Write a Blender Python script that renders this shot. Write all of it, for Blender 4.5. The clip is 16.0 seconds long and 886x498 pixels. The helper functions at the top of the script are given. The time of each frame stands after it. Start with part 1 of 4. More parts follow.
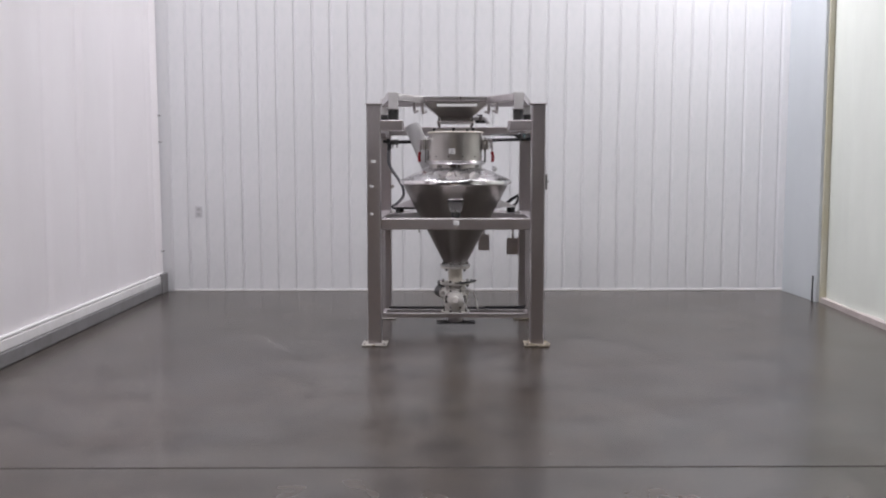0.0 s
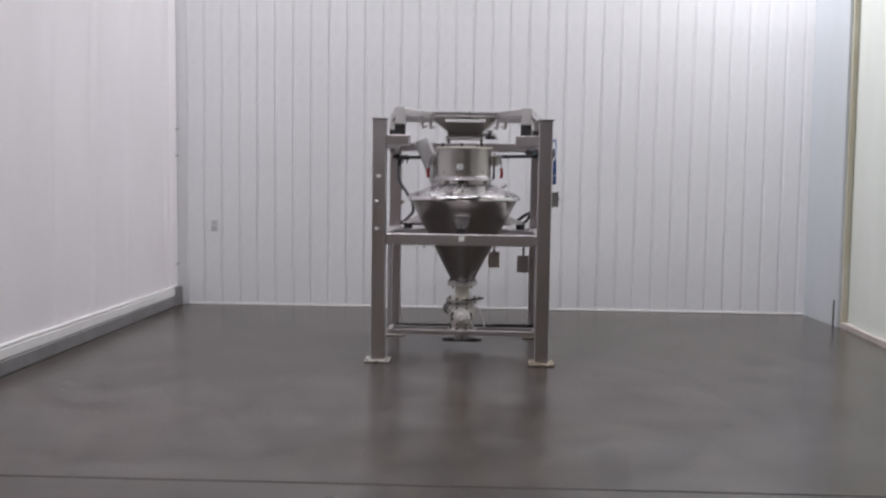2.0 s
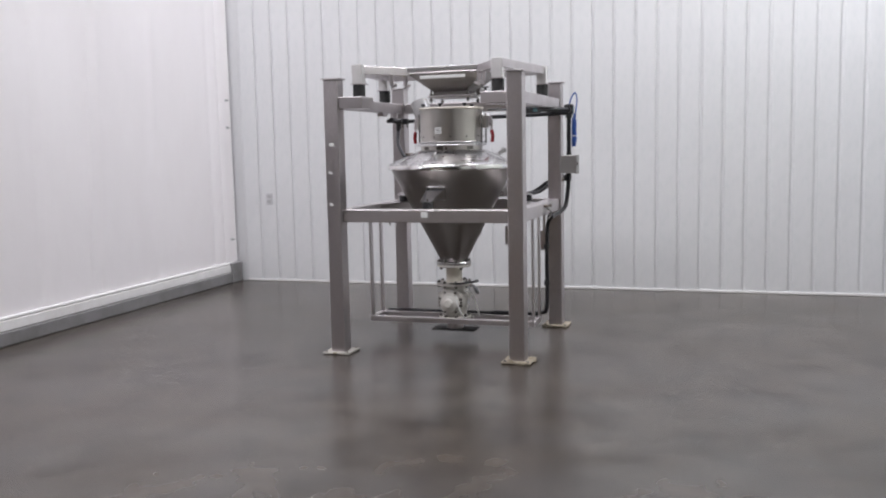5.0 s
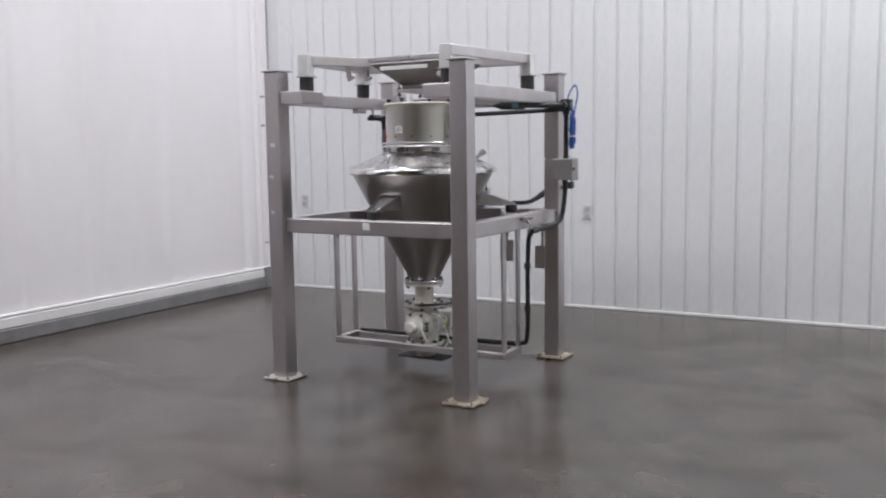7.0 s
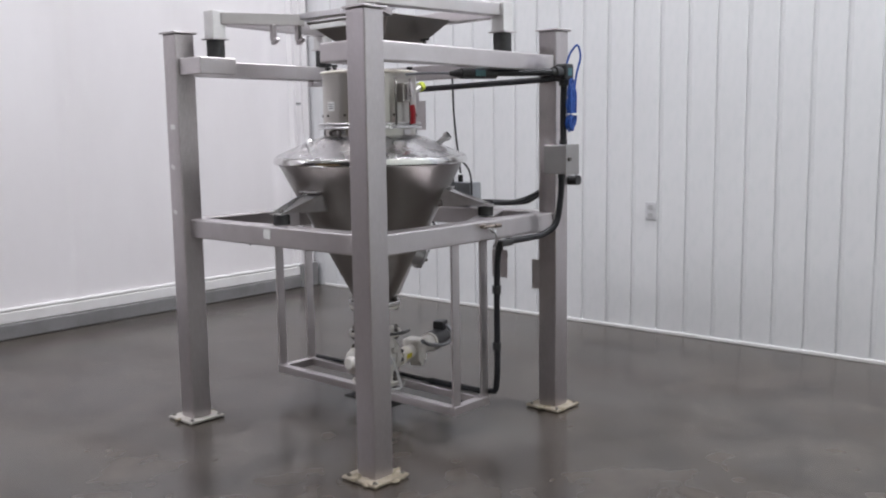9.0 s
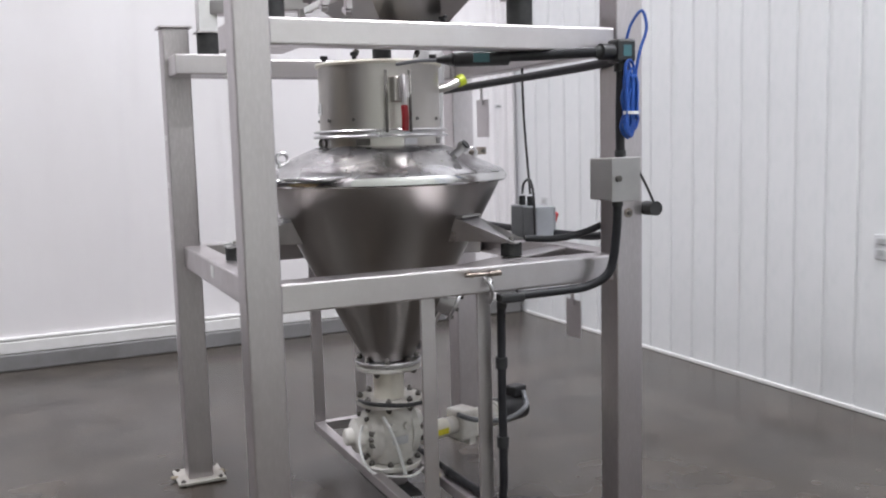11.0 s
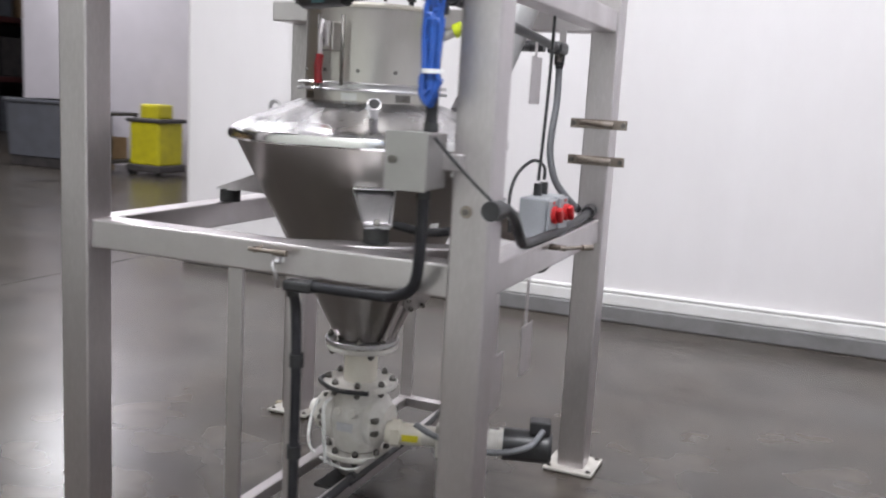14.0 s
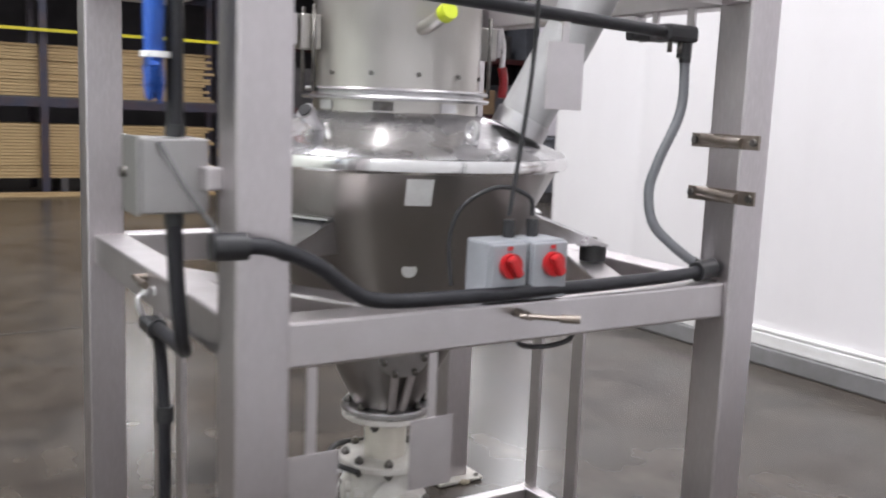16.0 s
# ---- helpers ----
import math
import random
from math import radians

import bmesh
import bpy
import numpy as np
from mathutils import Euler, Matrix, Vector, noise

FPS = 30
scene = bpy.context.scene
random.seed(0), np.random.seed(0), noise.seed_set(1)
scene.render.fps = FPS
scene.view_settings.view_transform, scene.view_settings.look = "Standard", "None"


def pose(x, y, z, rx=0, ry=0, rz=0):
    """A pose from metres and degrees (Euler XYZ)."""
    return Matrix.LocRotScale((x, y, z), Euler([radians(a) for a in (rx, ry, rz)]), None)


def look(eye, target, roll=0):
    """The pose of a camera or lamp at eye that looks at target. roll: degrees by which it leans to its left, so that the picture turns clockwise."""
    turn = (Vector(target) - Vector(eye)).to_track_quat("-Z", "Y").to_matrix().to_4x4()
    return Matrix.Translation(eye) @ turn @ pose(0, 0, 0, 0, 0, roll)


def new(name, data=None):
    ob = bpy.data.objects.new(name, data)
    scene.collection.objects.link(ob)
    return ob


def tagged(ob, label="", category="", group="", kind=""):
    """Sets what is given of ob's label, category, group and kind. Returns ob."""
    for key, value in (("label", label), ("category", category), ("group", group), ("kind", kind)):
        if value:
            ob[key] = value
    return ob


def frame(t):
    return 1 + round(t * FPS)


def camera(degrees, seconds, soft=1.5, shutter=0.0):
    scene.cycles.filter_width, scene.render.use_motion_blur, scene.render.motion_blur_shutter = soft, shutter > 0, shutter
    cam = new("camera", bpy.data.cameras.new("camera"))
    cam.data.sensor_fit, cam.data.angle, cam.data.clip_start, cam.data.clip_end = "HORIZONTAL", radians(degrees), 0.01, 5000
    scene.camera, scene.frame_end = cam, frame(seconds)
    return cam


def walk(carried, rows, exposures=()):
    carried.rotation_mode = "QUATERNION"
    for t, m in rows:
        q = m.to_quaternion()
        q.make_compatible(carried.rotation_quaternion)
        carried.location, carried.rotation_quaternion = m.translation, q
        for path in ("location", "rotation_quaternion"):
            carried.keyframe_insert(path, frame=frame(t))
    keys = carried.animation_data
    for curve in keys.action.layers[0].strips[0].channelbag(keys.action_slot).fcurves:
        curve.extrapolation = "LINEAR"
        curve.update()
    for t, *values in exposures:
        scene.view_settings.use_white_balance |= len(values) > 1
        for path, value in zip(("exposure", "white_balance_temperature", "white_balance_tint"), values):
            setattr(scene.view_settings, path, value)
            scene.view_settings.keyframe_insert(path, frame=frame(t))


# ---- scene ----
cam = camera(51.4, 16.0, soft=2.0, shutter=0.6)
PATH = [
    (0, (-0.034, -7.621, 1.38), (-0.052, -5.629, 1.198), -0.0),
    (0.5, (-0.036, -7.619, 1.354), (-0.049, -5.626, 1.183), 0.3),
    (1, (-0.033, -7.617, 1.36), (-0.058, -5.626, 1.176), -0.2),
    (1.5, (0.052, -7.597, 1.359), (0.042, -5.6, 1.249), -0.6),
    (2, (0.203, -7.544, 1.345), (0.106, -5.551, 1.206), 0.8),
    (2.5, (0.384, -7.402, 1.341), (0.231, -5.422, 1.105), 0.6),
    (3, (0.623, -7.221, 1.351), (0.414, -5.244, 1.126), -0.2),
    (3.5, (0.919, -7.024, 1.362), (0.607, -5.064, 1.119), -0.6),
    (4, (1.23, -6.788, 1.374), (0.85, -4.838, 1.142), -0.9),
    (6.5, (2.863, -5.292, 1.374), (1.923, -3.541, 1.154), -1.1),
    (7, (2.936, -4.911, 1.378), (1.952, -3.183, 1.159), -0.8),
    (7.5, (3.047, -4.472, 1.398), (1.865, -2.878, 1.144), -0.4),
    (8, (3.136, -4.007, 1.387), (1.927, -2.433, 1.135), -0.3),
    (8.5, (3.159, -3.539, 1.386), (1.915, -1.994, 1.129), -0.6),
    (9, (3.168, -3.083, 1.374), (1.856, -1.595, 1.118), -0.8),
    (9.5, (3.19, -2.606, 1.387), (1.758, -1.231, 1.142), -1.1),
    (12, (3.155, -0.347, 1.353), (1.2, -0.015, 1.096), -0.7),
    (12.5, (3.119, 0.09, 1.353), (1.141, 0.161, 1.07), -0.0),
    (13, (3.053, 0.522, 1.354), (1.084, 0.36, 1.044), 0.6),
    (13.5, (2.928, 0.942, 1.367), (1.019, 0.448, 1.035), 1.9),
    (14, (2.727, 1.402, 1.381), (0.901, 0.651, 1.057), 3.2),
    (14.5, (2.438, 1.744, 1.37), (0.722, 0.76, 1.078), 2.9),
    (15, (2.073, 1.971, 1.348), (0.509, 0.759, 1.06), 2.7),
    (15.5, (1.627, 2.1, 1.353), (0.356, 0.586, 1.052), 2.5),
    (16, (1.196, 2.162, 1.363), (0.142, 0.489, 1.067), 2.3),
]
walk(cam, [(t, look(eye, target, roll)) for t, eye, target, roll in PATH],
     exposures=((0, -0.63, 6500, 12), (1.3, -0.67, 6500, 12), (2, -0.83, 6490, 11), (2.5, -0.59, 6490, 11), (3, -0.52, 6480, 11),
                (4, -0.43, 6480, 10), (7, -0.51, 6420, 8), (9.5, -0.46, 6390, 8),
                (12, -0.20, 6430, 7), (14, -0.12, 6440, 7), (15, -0.12, 6430, 7), (16, 0.08, 6470, 7)))
# ---- light ----
world = bpy.data.worlds.new("world")
scene.world = world
world.use_nodes = True
world.node_tree.nodes["Background"].inputs[0].default_value = (0.6, 0.65, 0.75, 1)
world.node_tree.nodes["Background"].inputs[1].default_value = 0.05


def ceiling_lamp(x, y, z, sx, sy, watts, color=(1, 0.97, 0.95)):
    data = bpy.data.lights.new("ceiling_lamp", "AREA")
    data.shape, data.size, data.size_y, data.energy, data.color = "RECTANGLE", sx, sy, watts, color
    ob = new("ceiling_lamp", data)
    ob.matrix_world = pose(x, y, z)
    return ob


COOL = (0.957, 0.935, 0.985)
for lx, ly, watts in ((-2.0, 1.4, 135), (-2.0, -2.2, 165), (-1.8, -5.4, 135), (1.3, 1.4, 95), (1.3, -2.2, 100), (1.3, -5.4, 100)):
    ceiling_lamp(lx, ly, 6.6, 1.2, 0.6, watts, COOL)
ceiling_lamp(3.0, 1.85, 5.6, 0.3, 0.8, 270, COOL)
ceiling_lamp(-2.2, -6.5, 6.6, 1.2, 0.6, 110, COOL)
for lx, ly, watts in ((-4.6, -6.4, 120), (0.4, -8.2, 50)):
    ceiling_lamp(lx, ly, 6.6, 1.2, 0.6, watts, COOL)
for lx, ly in ((-8.3, -9.7), (-10.0, -15.0), (-3.5, -17.0)):
    ceiling_lamp(lx, ly, 5.3, 1.2, 0.6, 200 if lx < -8.2 and ly > -10 else 110, COOL)

# ---- materials ----


def material(name, color, rough=0.5, metal=0.0, second=None, scale=4.0, amount=1.0, stretch=(1, 1, 1), bump=0.0,
             bump_scale=60.0, rough_var=0.0, fine=None, spec=0.5, low=0.35, high=0.7):
    """A principled surface with stains at a large scale, grain at a small one, and a fine relief."""
    mat = bpy.data.materials.new(name)
    mat.use_nodes = True
    tree = mat.node_tree
    n, l = tree.nodes, tree.links
    b = n["Principled BSDF"]
    b.inputs["Base Color"].default_value = (*color, 1)
    b.inputs["Roughness"].default_value = rough
    b.inputs["Metallic"].default_value = metal
    b.inputs["Specular IOR Level"].default_value = spec
    coord = n.new("ShaderNodeTexCoord")
    mapping = n.new("ShaderNodeMapping")
    mapping.inputs["Scale"].default_value = stretch
    l.new(coord.outputs["Object"], mapping.inputs["Vector"])
    big = n.new("ShaderNodeTexNoise")
    big.inputs["Scale"].default_value = scale
    big.inputs["Detail"].default_value = 7
    big.inputs["Roughness"].default_value = 0.62
    l.new(mapping.outputs[0], big.inputs["Vector"])
    ramp = n.new("ShaderNodeValToRGB")
    ramp.color_ramp.elements[0].position, ramp.color_ramp.elements[1].position = low, high
    l.new(big.outputs["Fac"], ramp.inputs[0])
    out = None
    if second:
        mix = n.new("ShaderNodeMix")
        mix.data_type = "RGBA"
        mix.inputs["A"].default_value = (*color, 1)
        mix.inputs["B"].default_value = (*second, 1)
        scaled = n.new("ShaderNodeMath")
        scaled.operation = "MULTIPLY"
        scaled.inputs[1].default_value = amount
        l.new(ramp.outputs[0], scaled.inputs[0])
        l.new(scaled.outputs[0], mix.inputs["Factor"])
        out = mix.outputs["Result"]
    small = n.new("ShaderNodeTexNoise")
    small.inputs["Scale"].default_value = bump_scale
    small.inputs["Detail"].default_value = 4
    l.new(mapping.outputs[0], small.inputs["Vector"])
    if fine:
        mix2 = n.new("ShaderNodeMix")
        mix2.data_type = "RGBA"
        mix2.inputs["A"].default_value = (*color, 1)
        if out:
            l.new(out, mix2.inputs["A"])
        mix2.inputs["B"].default_value = (*fine, 1)
        r2 = n.new("ShaderNodeMapRange")
        r2.inputs["From Min"].default_value, r2.inputs["From Max"].default_value = 0.45, 0.75
        r2.inputs["To Max"].default_value = 0.6
        l.new(small.outputs["Fac"], r2.inputs["Value"])
        l.new(r2.outputs[0], mix2.inputs["Factor"])
        out = mix2.outputs["Result"]
    if out:
        l.new(out, b.inputs["Base Color"])
    if rough_var:
        rr = n.new("ShaderNodeMapRange")
        rr.inputs["From Min"].default_value, rr.inputs["From Max"].default_value = 0.3, 0.7
        rr.inputs["To Min"].default_value, rr.inputs["To Max"].default_value = max(0.03, rough - rough_var), rough + rough_var
        l.new(big.outputs["Fac"], rr.inputs["Value"])
        l.new(rr.outputs[0], b.inputs["Roughness"])
    if bump:
        bm_node = n.new("ShaderNodeBump")
        bm_node.inputs["Strength"].default_value = bump
        bm_node.inputs["Distance"].default_value = 0.002
        l.new(small.outputs["Fac"], bm_node.inputs["Height"])
        l.new(bm_node.outputs[0], b.inputs["Normal"])
    return mat


def concrete_material():
    """Polished warehouse concrete: cloudy trowel marks, brown and dark stains, pale scuffs, uneven gloss."""
    mat = bpy.data.materials.new("polished_concrete")
    mat.use_nodes = True
    n, l = mat.node_tree.nodes, mat.node_tree.links
    b = n["Principled BSDF"]
    coord = n.new("ShaderNodeTexCoord")

    def noise_at(scale, detail, rough, stretch=(1, 1, 1), warp=0.0):
        m = n.new("ShaderNodeMapping")
        m.inputs["Scale"].default_value = stretch
        m.inputs["Location"].default_value = (3.1, 7.7, 0.37)
        l.new(coord.outputs["Object"], m.inputs["Vector"])
        t = n.new("ShaderNodeTexNoise")
        t.inputs["Scale"].default_value, t.inputs["Detail"].default_value = scale, detail
        t.inputs["Roughness"].default_value, t.inputs["Distortion"].default_value = rough, warp
        l.new(m.outputs[0], t.inputs["Vector"])
        return t.outputs["Fac"]

    def ranged(src, lo, hi, a, c):
        r = n.new("ShaderNodeMapRange")
        for key, v in (("From Min", lo), ("From Max", hi), ("To Min", a), ("To Max", c)):
            r.inputs[key].default_value = v
        l.new(src, r.inputs["Value"])
        return r.outputs[0]

    def mixed(a, c, fac):
        m = n.new("ShaderNodeMix")
        m.data_type = "RGBA"
        for key, v in (("A", a), ("B", c)):
            if isinstance(v, tuple):
                m.inputs[key].default_value = (*v, 1)
            else:
                l.new(v, m.inputs[key])
        l.new(fac, m.inputs["Factor"])
        return m.outputs["Result"]

    cloud = noise_at(0.6, 2, 0.5)
    blot = noise_at(1.6, 2, 0.5, (1, 1.5, 1))
    scuff = noise_at(3.6, 2, 0.55, (1.25, 1, 1))
    col = mixed((0.036, 0.033, 0.031), (0.060, 0.056, 0.053), ranged(cloud, 0.32, 0.68, 0, 1))
    col = mixed(col, (0.026, 0.018, 0.012), ranged(blot, 0.30, 0.75, 0, 0.9))
    col = mixed(col, (0.104, 0.089, 0.075), ranged(scuff, 0.28, 0.76, 0, 0.68))
    l.new(col, b.inputs["Base Color"])
    b.inputs["Roughness"].default_value = 0.25
    l.new(ranged(blot, 0.2, 0.8, 0.56, 0.28), b.inputs["Specular IOR Level"])
    return mat


CONCRETE = concrete_material()
WALL_PAINT = material("white_wall_panel", (0.76, 0.765, 0.78), 0.38, second=(0.66, 0.66, 0.67), scale=0.8, amount=0.5,
                      stretch=(1, 1, 0.4), bump=0.1, bump_scale=30, fine=(0.68, 0.70, 0.71))
TRIM_WHITE = material("white_trim", (0.78, 0.77, 0.77), 0.45, second=(0.55, 0.53, 0.50), scale=5, amount=0.4, bump=0.1)
CURTAIN = material("white_vinyl_curtain", (0.80, 0.775, 0.79), 0.42, second=(0.71, 0.68, 0.69), scale=1.3, amount=0.6,
                   stretch=(1, 1, 0.35), bump=0.12, bump_scale=22)
CURTAIN_GREEN = material("greenish_vinyl_curtain", (0.74, 0.78, 0.72), 0.42, second=(0.62, 0.66, 0.60), scale=1.5,
                         amount=0.6, stretch=(1, 1, 0.35), bump=0.12, bump_scale=22)
YELLOW_STRIP = material("yellowed_edge_strip", (0.52, 0.49, 0.36), 0.5, second=(0.60, 0.58, 0.48), scale=4)
# blue-grey paint, kept darker to carry the shade of grazing light on this panel
PANEL_BLUE = material("blue_grey_panel", (0.56, 0.60, 0.62), 0.45, second=(0.48, 0.52, 0.54), scale=1.2, amount=0.6, stretch=(1, 1, 0.4), bump=0.1, bump_scale=30)
CURB = material("grey_painted_curb", (0.22, 0.215, 0.22), 0.5, second=(0.13, 0.125, 0.12), scale=5, amount=0.7, bump=0.25)
PINK_CURB = material("pinkish_concrete_curb", (0.50, 0.45, 0.43), 0.6, second=(0.36, 0.32, 0.30), scale=5, bump=0.25)
DARK_WALL = material("dark_warehouse_wall", (0.060, 0.052, 0.056), 0.8, second=(0.03, 0.028, 0.03), scale=1)
GREY_WALL = material("pale_grey_wall", (0.66, 0.62, 0.67), 0.6, second=(0.56, 0.53, 0.57), scale=0.7)
CEILING = material("white_ceiling", (0.62, 0.62, 0.62), 0.7, second=(0.5, 0.5, 0.5), scale=0.6)

STEEL = material("brushed_stainless", (0.58, 0.543, 0.557), 0.38, 1.0, second=(0.43, 0.405, 0.405), scale=3.0, amount=0.8,
                 stretch=(1, 1, 0.25), bump=0.10, bump_scale=140, rough_var=0.10, fine=(0.61, 0.575, 0.588))
STEEL_FLAT = material("brushed_stainless_rail", (0.63, 0.598, 0.608), 0.38, 1.0, second=(0.50, 0.468, 0.47), scale=4.0,
                      amount=0.7, bump=0.10, bump_scale=140, rough_var=0.10, fine=(0.57, 0.54, 0.55))
SATIN = material("satin_stainless", (0.30, 0.283, 0.272), 0.31, 1.0, second=(0.26, 0.245, 0.235), scale=5, amount=0.5,
                 stretch=(2, 2, 0.3), bump=0.04, bump_scale=120, rough_var=0.015)
POLISHED = material("polished_stainless", (0.66, 0.65, 0.66), 0.33, 1.0, second=(0.44, 0.43, 0.44), scale=6, amount=0.8,
                    bump=0.10, bump_scale=16, rough_var=0.10)
LID_STEEL = material("swirled_lid_steel", (0.60, 0.59, 0.60), 0.28, 1.0, second=(0.38, 0.37, 0.375), scale=9, amount=0.85,
                     bump=0.5, bump_scale=14, rough_var=0.12)
MIRROR_RIM = material("bright_rim_steel", (0.80, 0.79, 0.79), 0.17, 1.0, second=(0.7, 0.69, 0.68), scale=8, rough_var=0.04)
COLLAR_STEEL = material("warm_stainless", (0.56, 0.54, 0.515), 0.36, 1.0, second=(0.44, 0.415, 0.385), scale=4, amount=0.7,
                        stretch=(1, 1, 0.4), bump=0.06, bump_scale=100, rough_var=0.06)
BOX_STEEL = material("dull_box_steel", (0.43, 0.42, 0.415), 0.45, 1.0, second=(0.36, 0.35, 0.34), scale=8, amount=0.7, bump=0.08, bump_scale=90)
PALE_PLATE = material("pale_base_plate", (0.50, 0.48, 0.45), 0.6, second=(0.34, 0.31, 0.27), scale=12, amount=0.7, bump=0.3)
# steel tube lightened and less metallic: the reflected front light is in its colour
LIT_TUBE = material("lit_square_tube", (0.74, 0.73, 0.73), 0.5, 0.7, second=(0.62, 0.61, 0.60), scale=6)
BRACKET_STEEL = material("stained_bracket_steel", (0.33, 0.29, 0.26), 0.42, 1.0, second=(0.22, 0.18, 0.15), scale=20, bump=0.2)
BASE_STEEL = material("crusted_base_plate", (0.36, 0.32, 0.26), 0.7, second=(0.17, 0.14, 0.10), scale=14, bump=0.5,
                      bump_scale=60, fine=(0.40, 0.34, 0.25))
GROUT = material("cream_grout", (0.32, 0.28, 0.21), 0.9, second=(0.18, 0.15, 0.11), scale=25, bump=0.8, bump_scale=70)
RUBBER = material("black_rubber", (0.012, 0.012, 0.013), 0.6, second=(0.03, 0.03, 0.03), scale=30, bump=0.2)
BLACK_PLASTIC = material("black_plastic", (0.014, 0.014, 0.016), 0.38, second=(0.03, 0.03, 0.032), scale=20, bump=0.1)
CONDUIT = material("dark_grey_conduit", (0.012, 0.012, 0.015), 0.42, second=(0.024, 0.024, 0.028), scale=16, bump=0.15, spec=0.35)
HOSE_GREY = material("grey_flexible_conduit", (0.16, 0.165, 0.18), 0.45, second=(0.15, 0.15, 0.16), scale=18, bump=0.2)
WHITE_IRON = material("white_painted_casting", (0.72, 0.70, 0.67), 0.42, second=(0.48, 0.44, 0.39), scale=16, amount=0.6,
                      bump=0.25, bump_scale=60)
CREAM_PVC = material("cream_plastic_spool", (0.78, 0.74, 0.66), 0.35, second=(0.68, 0.63, 0.54), scale=10)
BOLT = material("dark_bolt_steel", (0.22, 0.21, 0.20), 0.4, 1.0, second=(0.12, 0.11, 0.10), scale=40)
OUTLET_GREY = material("outlet_steel", (0.60, 0.60, 0.62), 0.4, second=(0.52, 0.52, 0.54), scale=20)
SOCKET_GREY = material("pale_socket", (0.44, 0.44, 0.45), 0.45, second=(0.38, 0.38, 0.39), scale=20)
RED = material("red_plastic", (0.45, 0.012, 0.016), 0.35, second=(0.33, 0.01, 0.012), scale=20)
RED_GRIP = material("dark_red_grip", (0.27, 0.008, 0.014), 0.3, second=(0.2, 0.006, 0.01), scale=20)
BOX_GREY = material("grey_switch_box", (0.27, 0.28, 0.30), 0.42, second=(0.22, 0.23, 0.245), scale=12, bump=0.1)
BLUE = material("blue_air_line", (0.012, 0.060, 0.30), 0.4, second=(0.02, 0.09, 0.38), scale=20)
WHITE_PAPER = material("white_label", (0.80, 0.80, 0.79), 0.5, second=(0.70, 0.70, 0.69), scale=30)
INK = material("label_ink", (0.05, 0.05, 0.06), 0.6)
YELLOW_LABEL = material("yellow_label", (0.72, 0.62, 0.03), 0.5, second=(0.6, 0.52, 0.03), scale=30)
TEAL = material("teal_label", (0.06, 0.17, 0.19), 0.4, second=(0.05, 0.13, 0.15), scale=20)
LIME = material("lime_cap", (0.50, 0.58, 0.02), 0.4)
DUCT = material("frosted_plastic_duct", (0.37, 0.365, 0.365), 0.35, second=(0.30, 0.295, 0.295), scale=5, bump=0.1)
WOOD = material("pale_lumber", (0.46, 0.33, 0.17), 0.7, second=(0.32, 0.21, 0.10), scale=6, stretch=(0.3, 6, 6), bump=0.3)
YELLOW_PAINT = material("yellow_paint", (0.62, 0.55, 0.02), 0.45, second=(0.5, 0.44, 0.02), scale=8)
RACK_BLUE = material("dark_rack_paint", (0.025, 0.027, 0.05), 0.5, second=(0.05, 0.03, 0.035), scale=4)
RACK_RED = material("dull_red_paint", (0.09, 0.026, 0.026), 0.5, second=(0.05, 0.018, 0.02), scale=6)
CARTON = material("brown_carton", (0.33, 0.22, 0.13), 0.8, second=(0.26, 0.17, 0.10), scale=6)
DARK_GOODS = material("dark_machine_paint", (0.045, 0.042, 0.045), 0.5, second=(0.09, 0.08, 0.08), scale=5)
BIN_GREY = material("grey_bin_plastic", (0.14, 0.145, 0.17), 0.5, second=(0.11, 0.115, 0.13), scale=5)

# ---- mesh helpers ----


def cube(bm, c, size, rot=None, bevel=0.0):
    """A box with softened edges, centred on c."""
    m = Matrix.Translation(c) @ (rot.to_4x4() if rot else Matrix()) @ Matrix.Diagonal((*size, 1))
    made = bmesh.ops.create_cube(bm, size=1, matrix=m)["verts"]
    if bevel:
        edges = {e for v in made for e in v.link_edges}
        bmesh.ops.bevel(bm, geom=list(edges), offset=bevel, segments=2, affect="EDGES", profile=0.5)
    return bm


def span(bm, lo, hi, bevel=0.0):
    return cube(bm, [(a + b) / 2 for a, b in zip(lo, hi)], [b - a for a, b in zip(lo, hi)], None, bevel)


def rod(bm, a, b, r, r2=None, seg=20):
    """A solid round bar from a to b."""
    a, b = Vector(a), Vector(b)
    d = b - a
    m = Matrix.Translation((a + b) / 2) @ d.to_track_quat("Z", "Y").to_matrix().to_4x4()
    made = bmesh.ops.create_cone(bm, cap_ends=True, segments=seg, radius1=r, radius2=r if r2 is None else r2, depth=d.length, matrix=m)
    for f in {f for v in made["verts"] for f in v.link_faces}:
        f.smooth = len(f.verts) == 4
    return bm


def lathe(bm, profile, at=(0, 0, 0), seg=64, axis=None):
    """A turned shell from (radius, height) pairs."""
    m = Matrix.Translation(at) @ (Vector(axis).to_track_quat("Z", "Y").to_matrix().to_4x4() if axis else Matrix())
    rings = []
    for r, z in profile:
        rings.append([bm.verts.new(m @ Vector((r * math.cos(2 * math.pi * k / seg), r * math.sin(2 * math.pi * k / seg), z))) for k in range(seg)])
    for p, q in zip(rings, rings[1:]):
        for k in range(seg):
            f = bm.faces.new((p[k], p[(k + 1) % seg], q[(k + 1) % seg], q[k]))
            f.smooth = True
    return bm


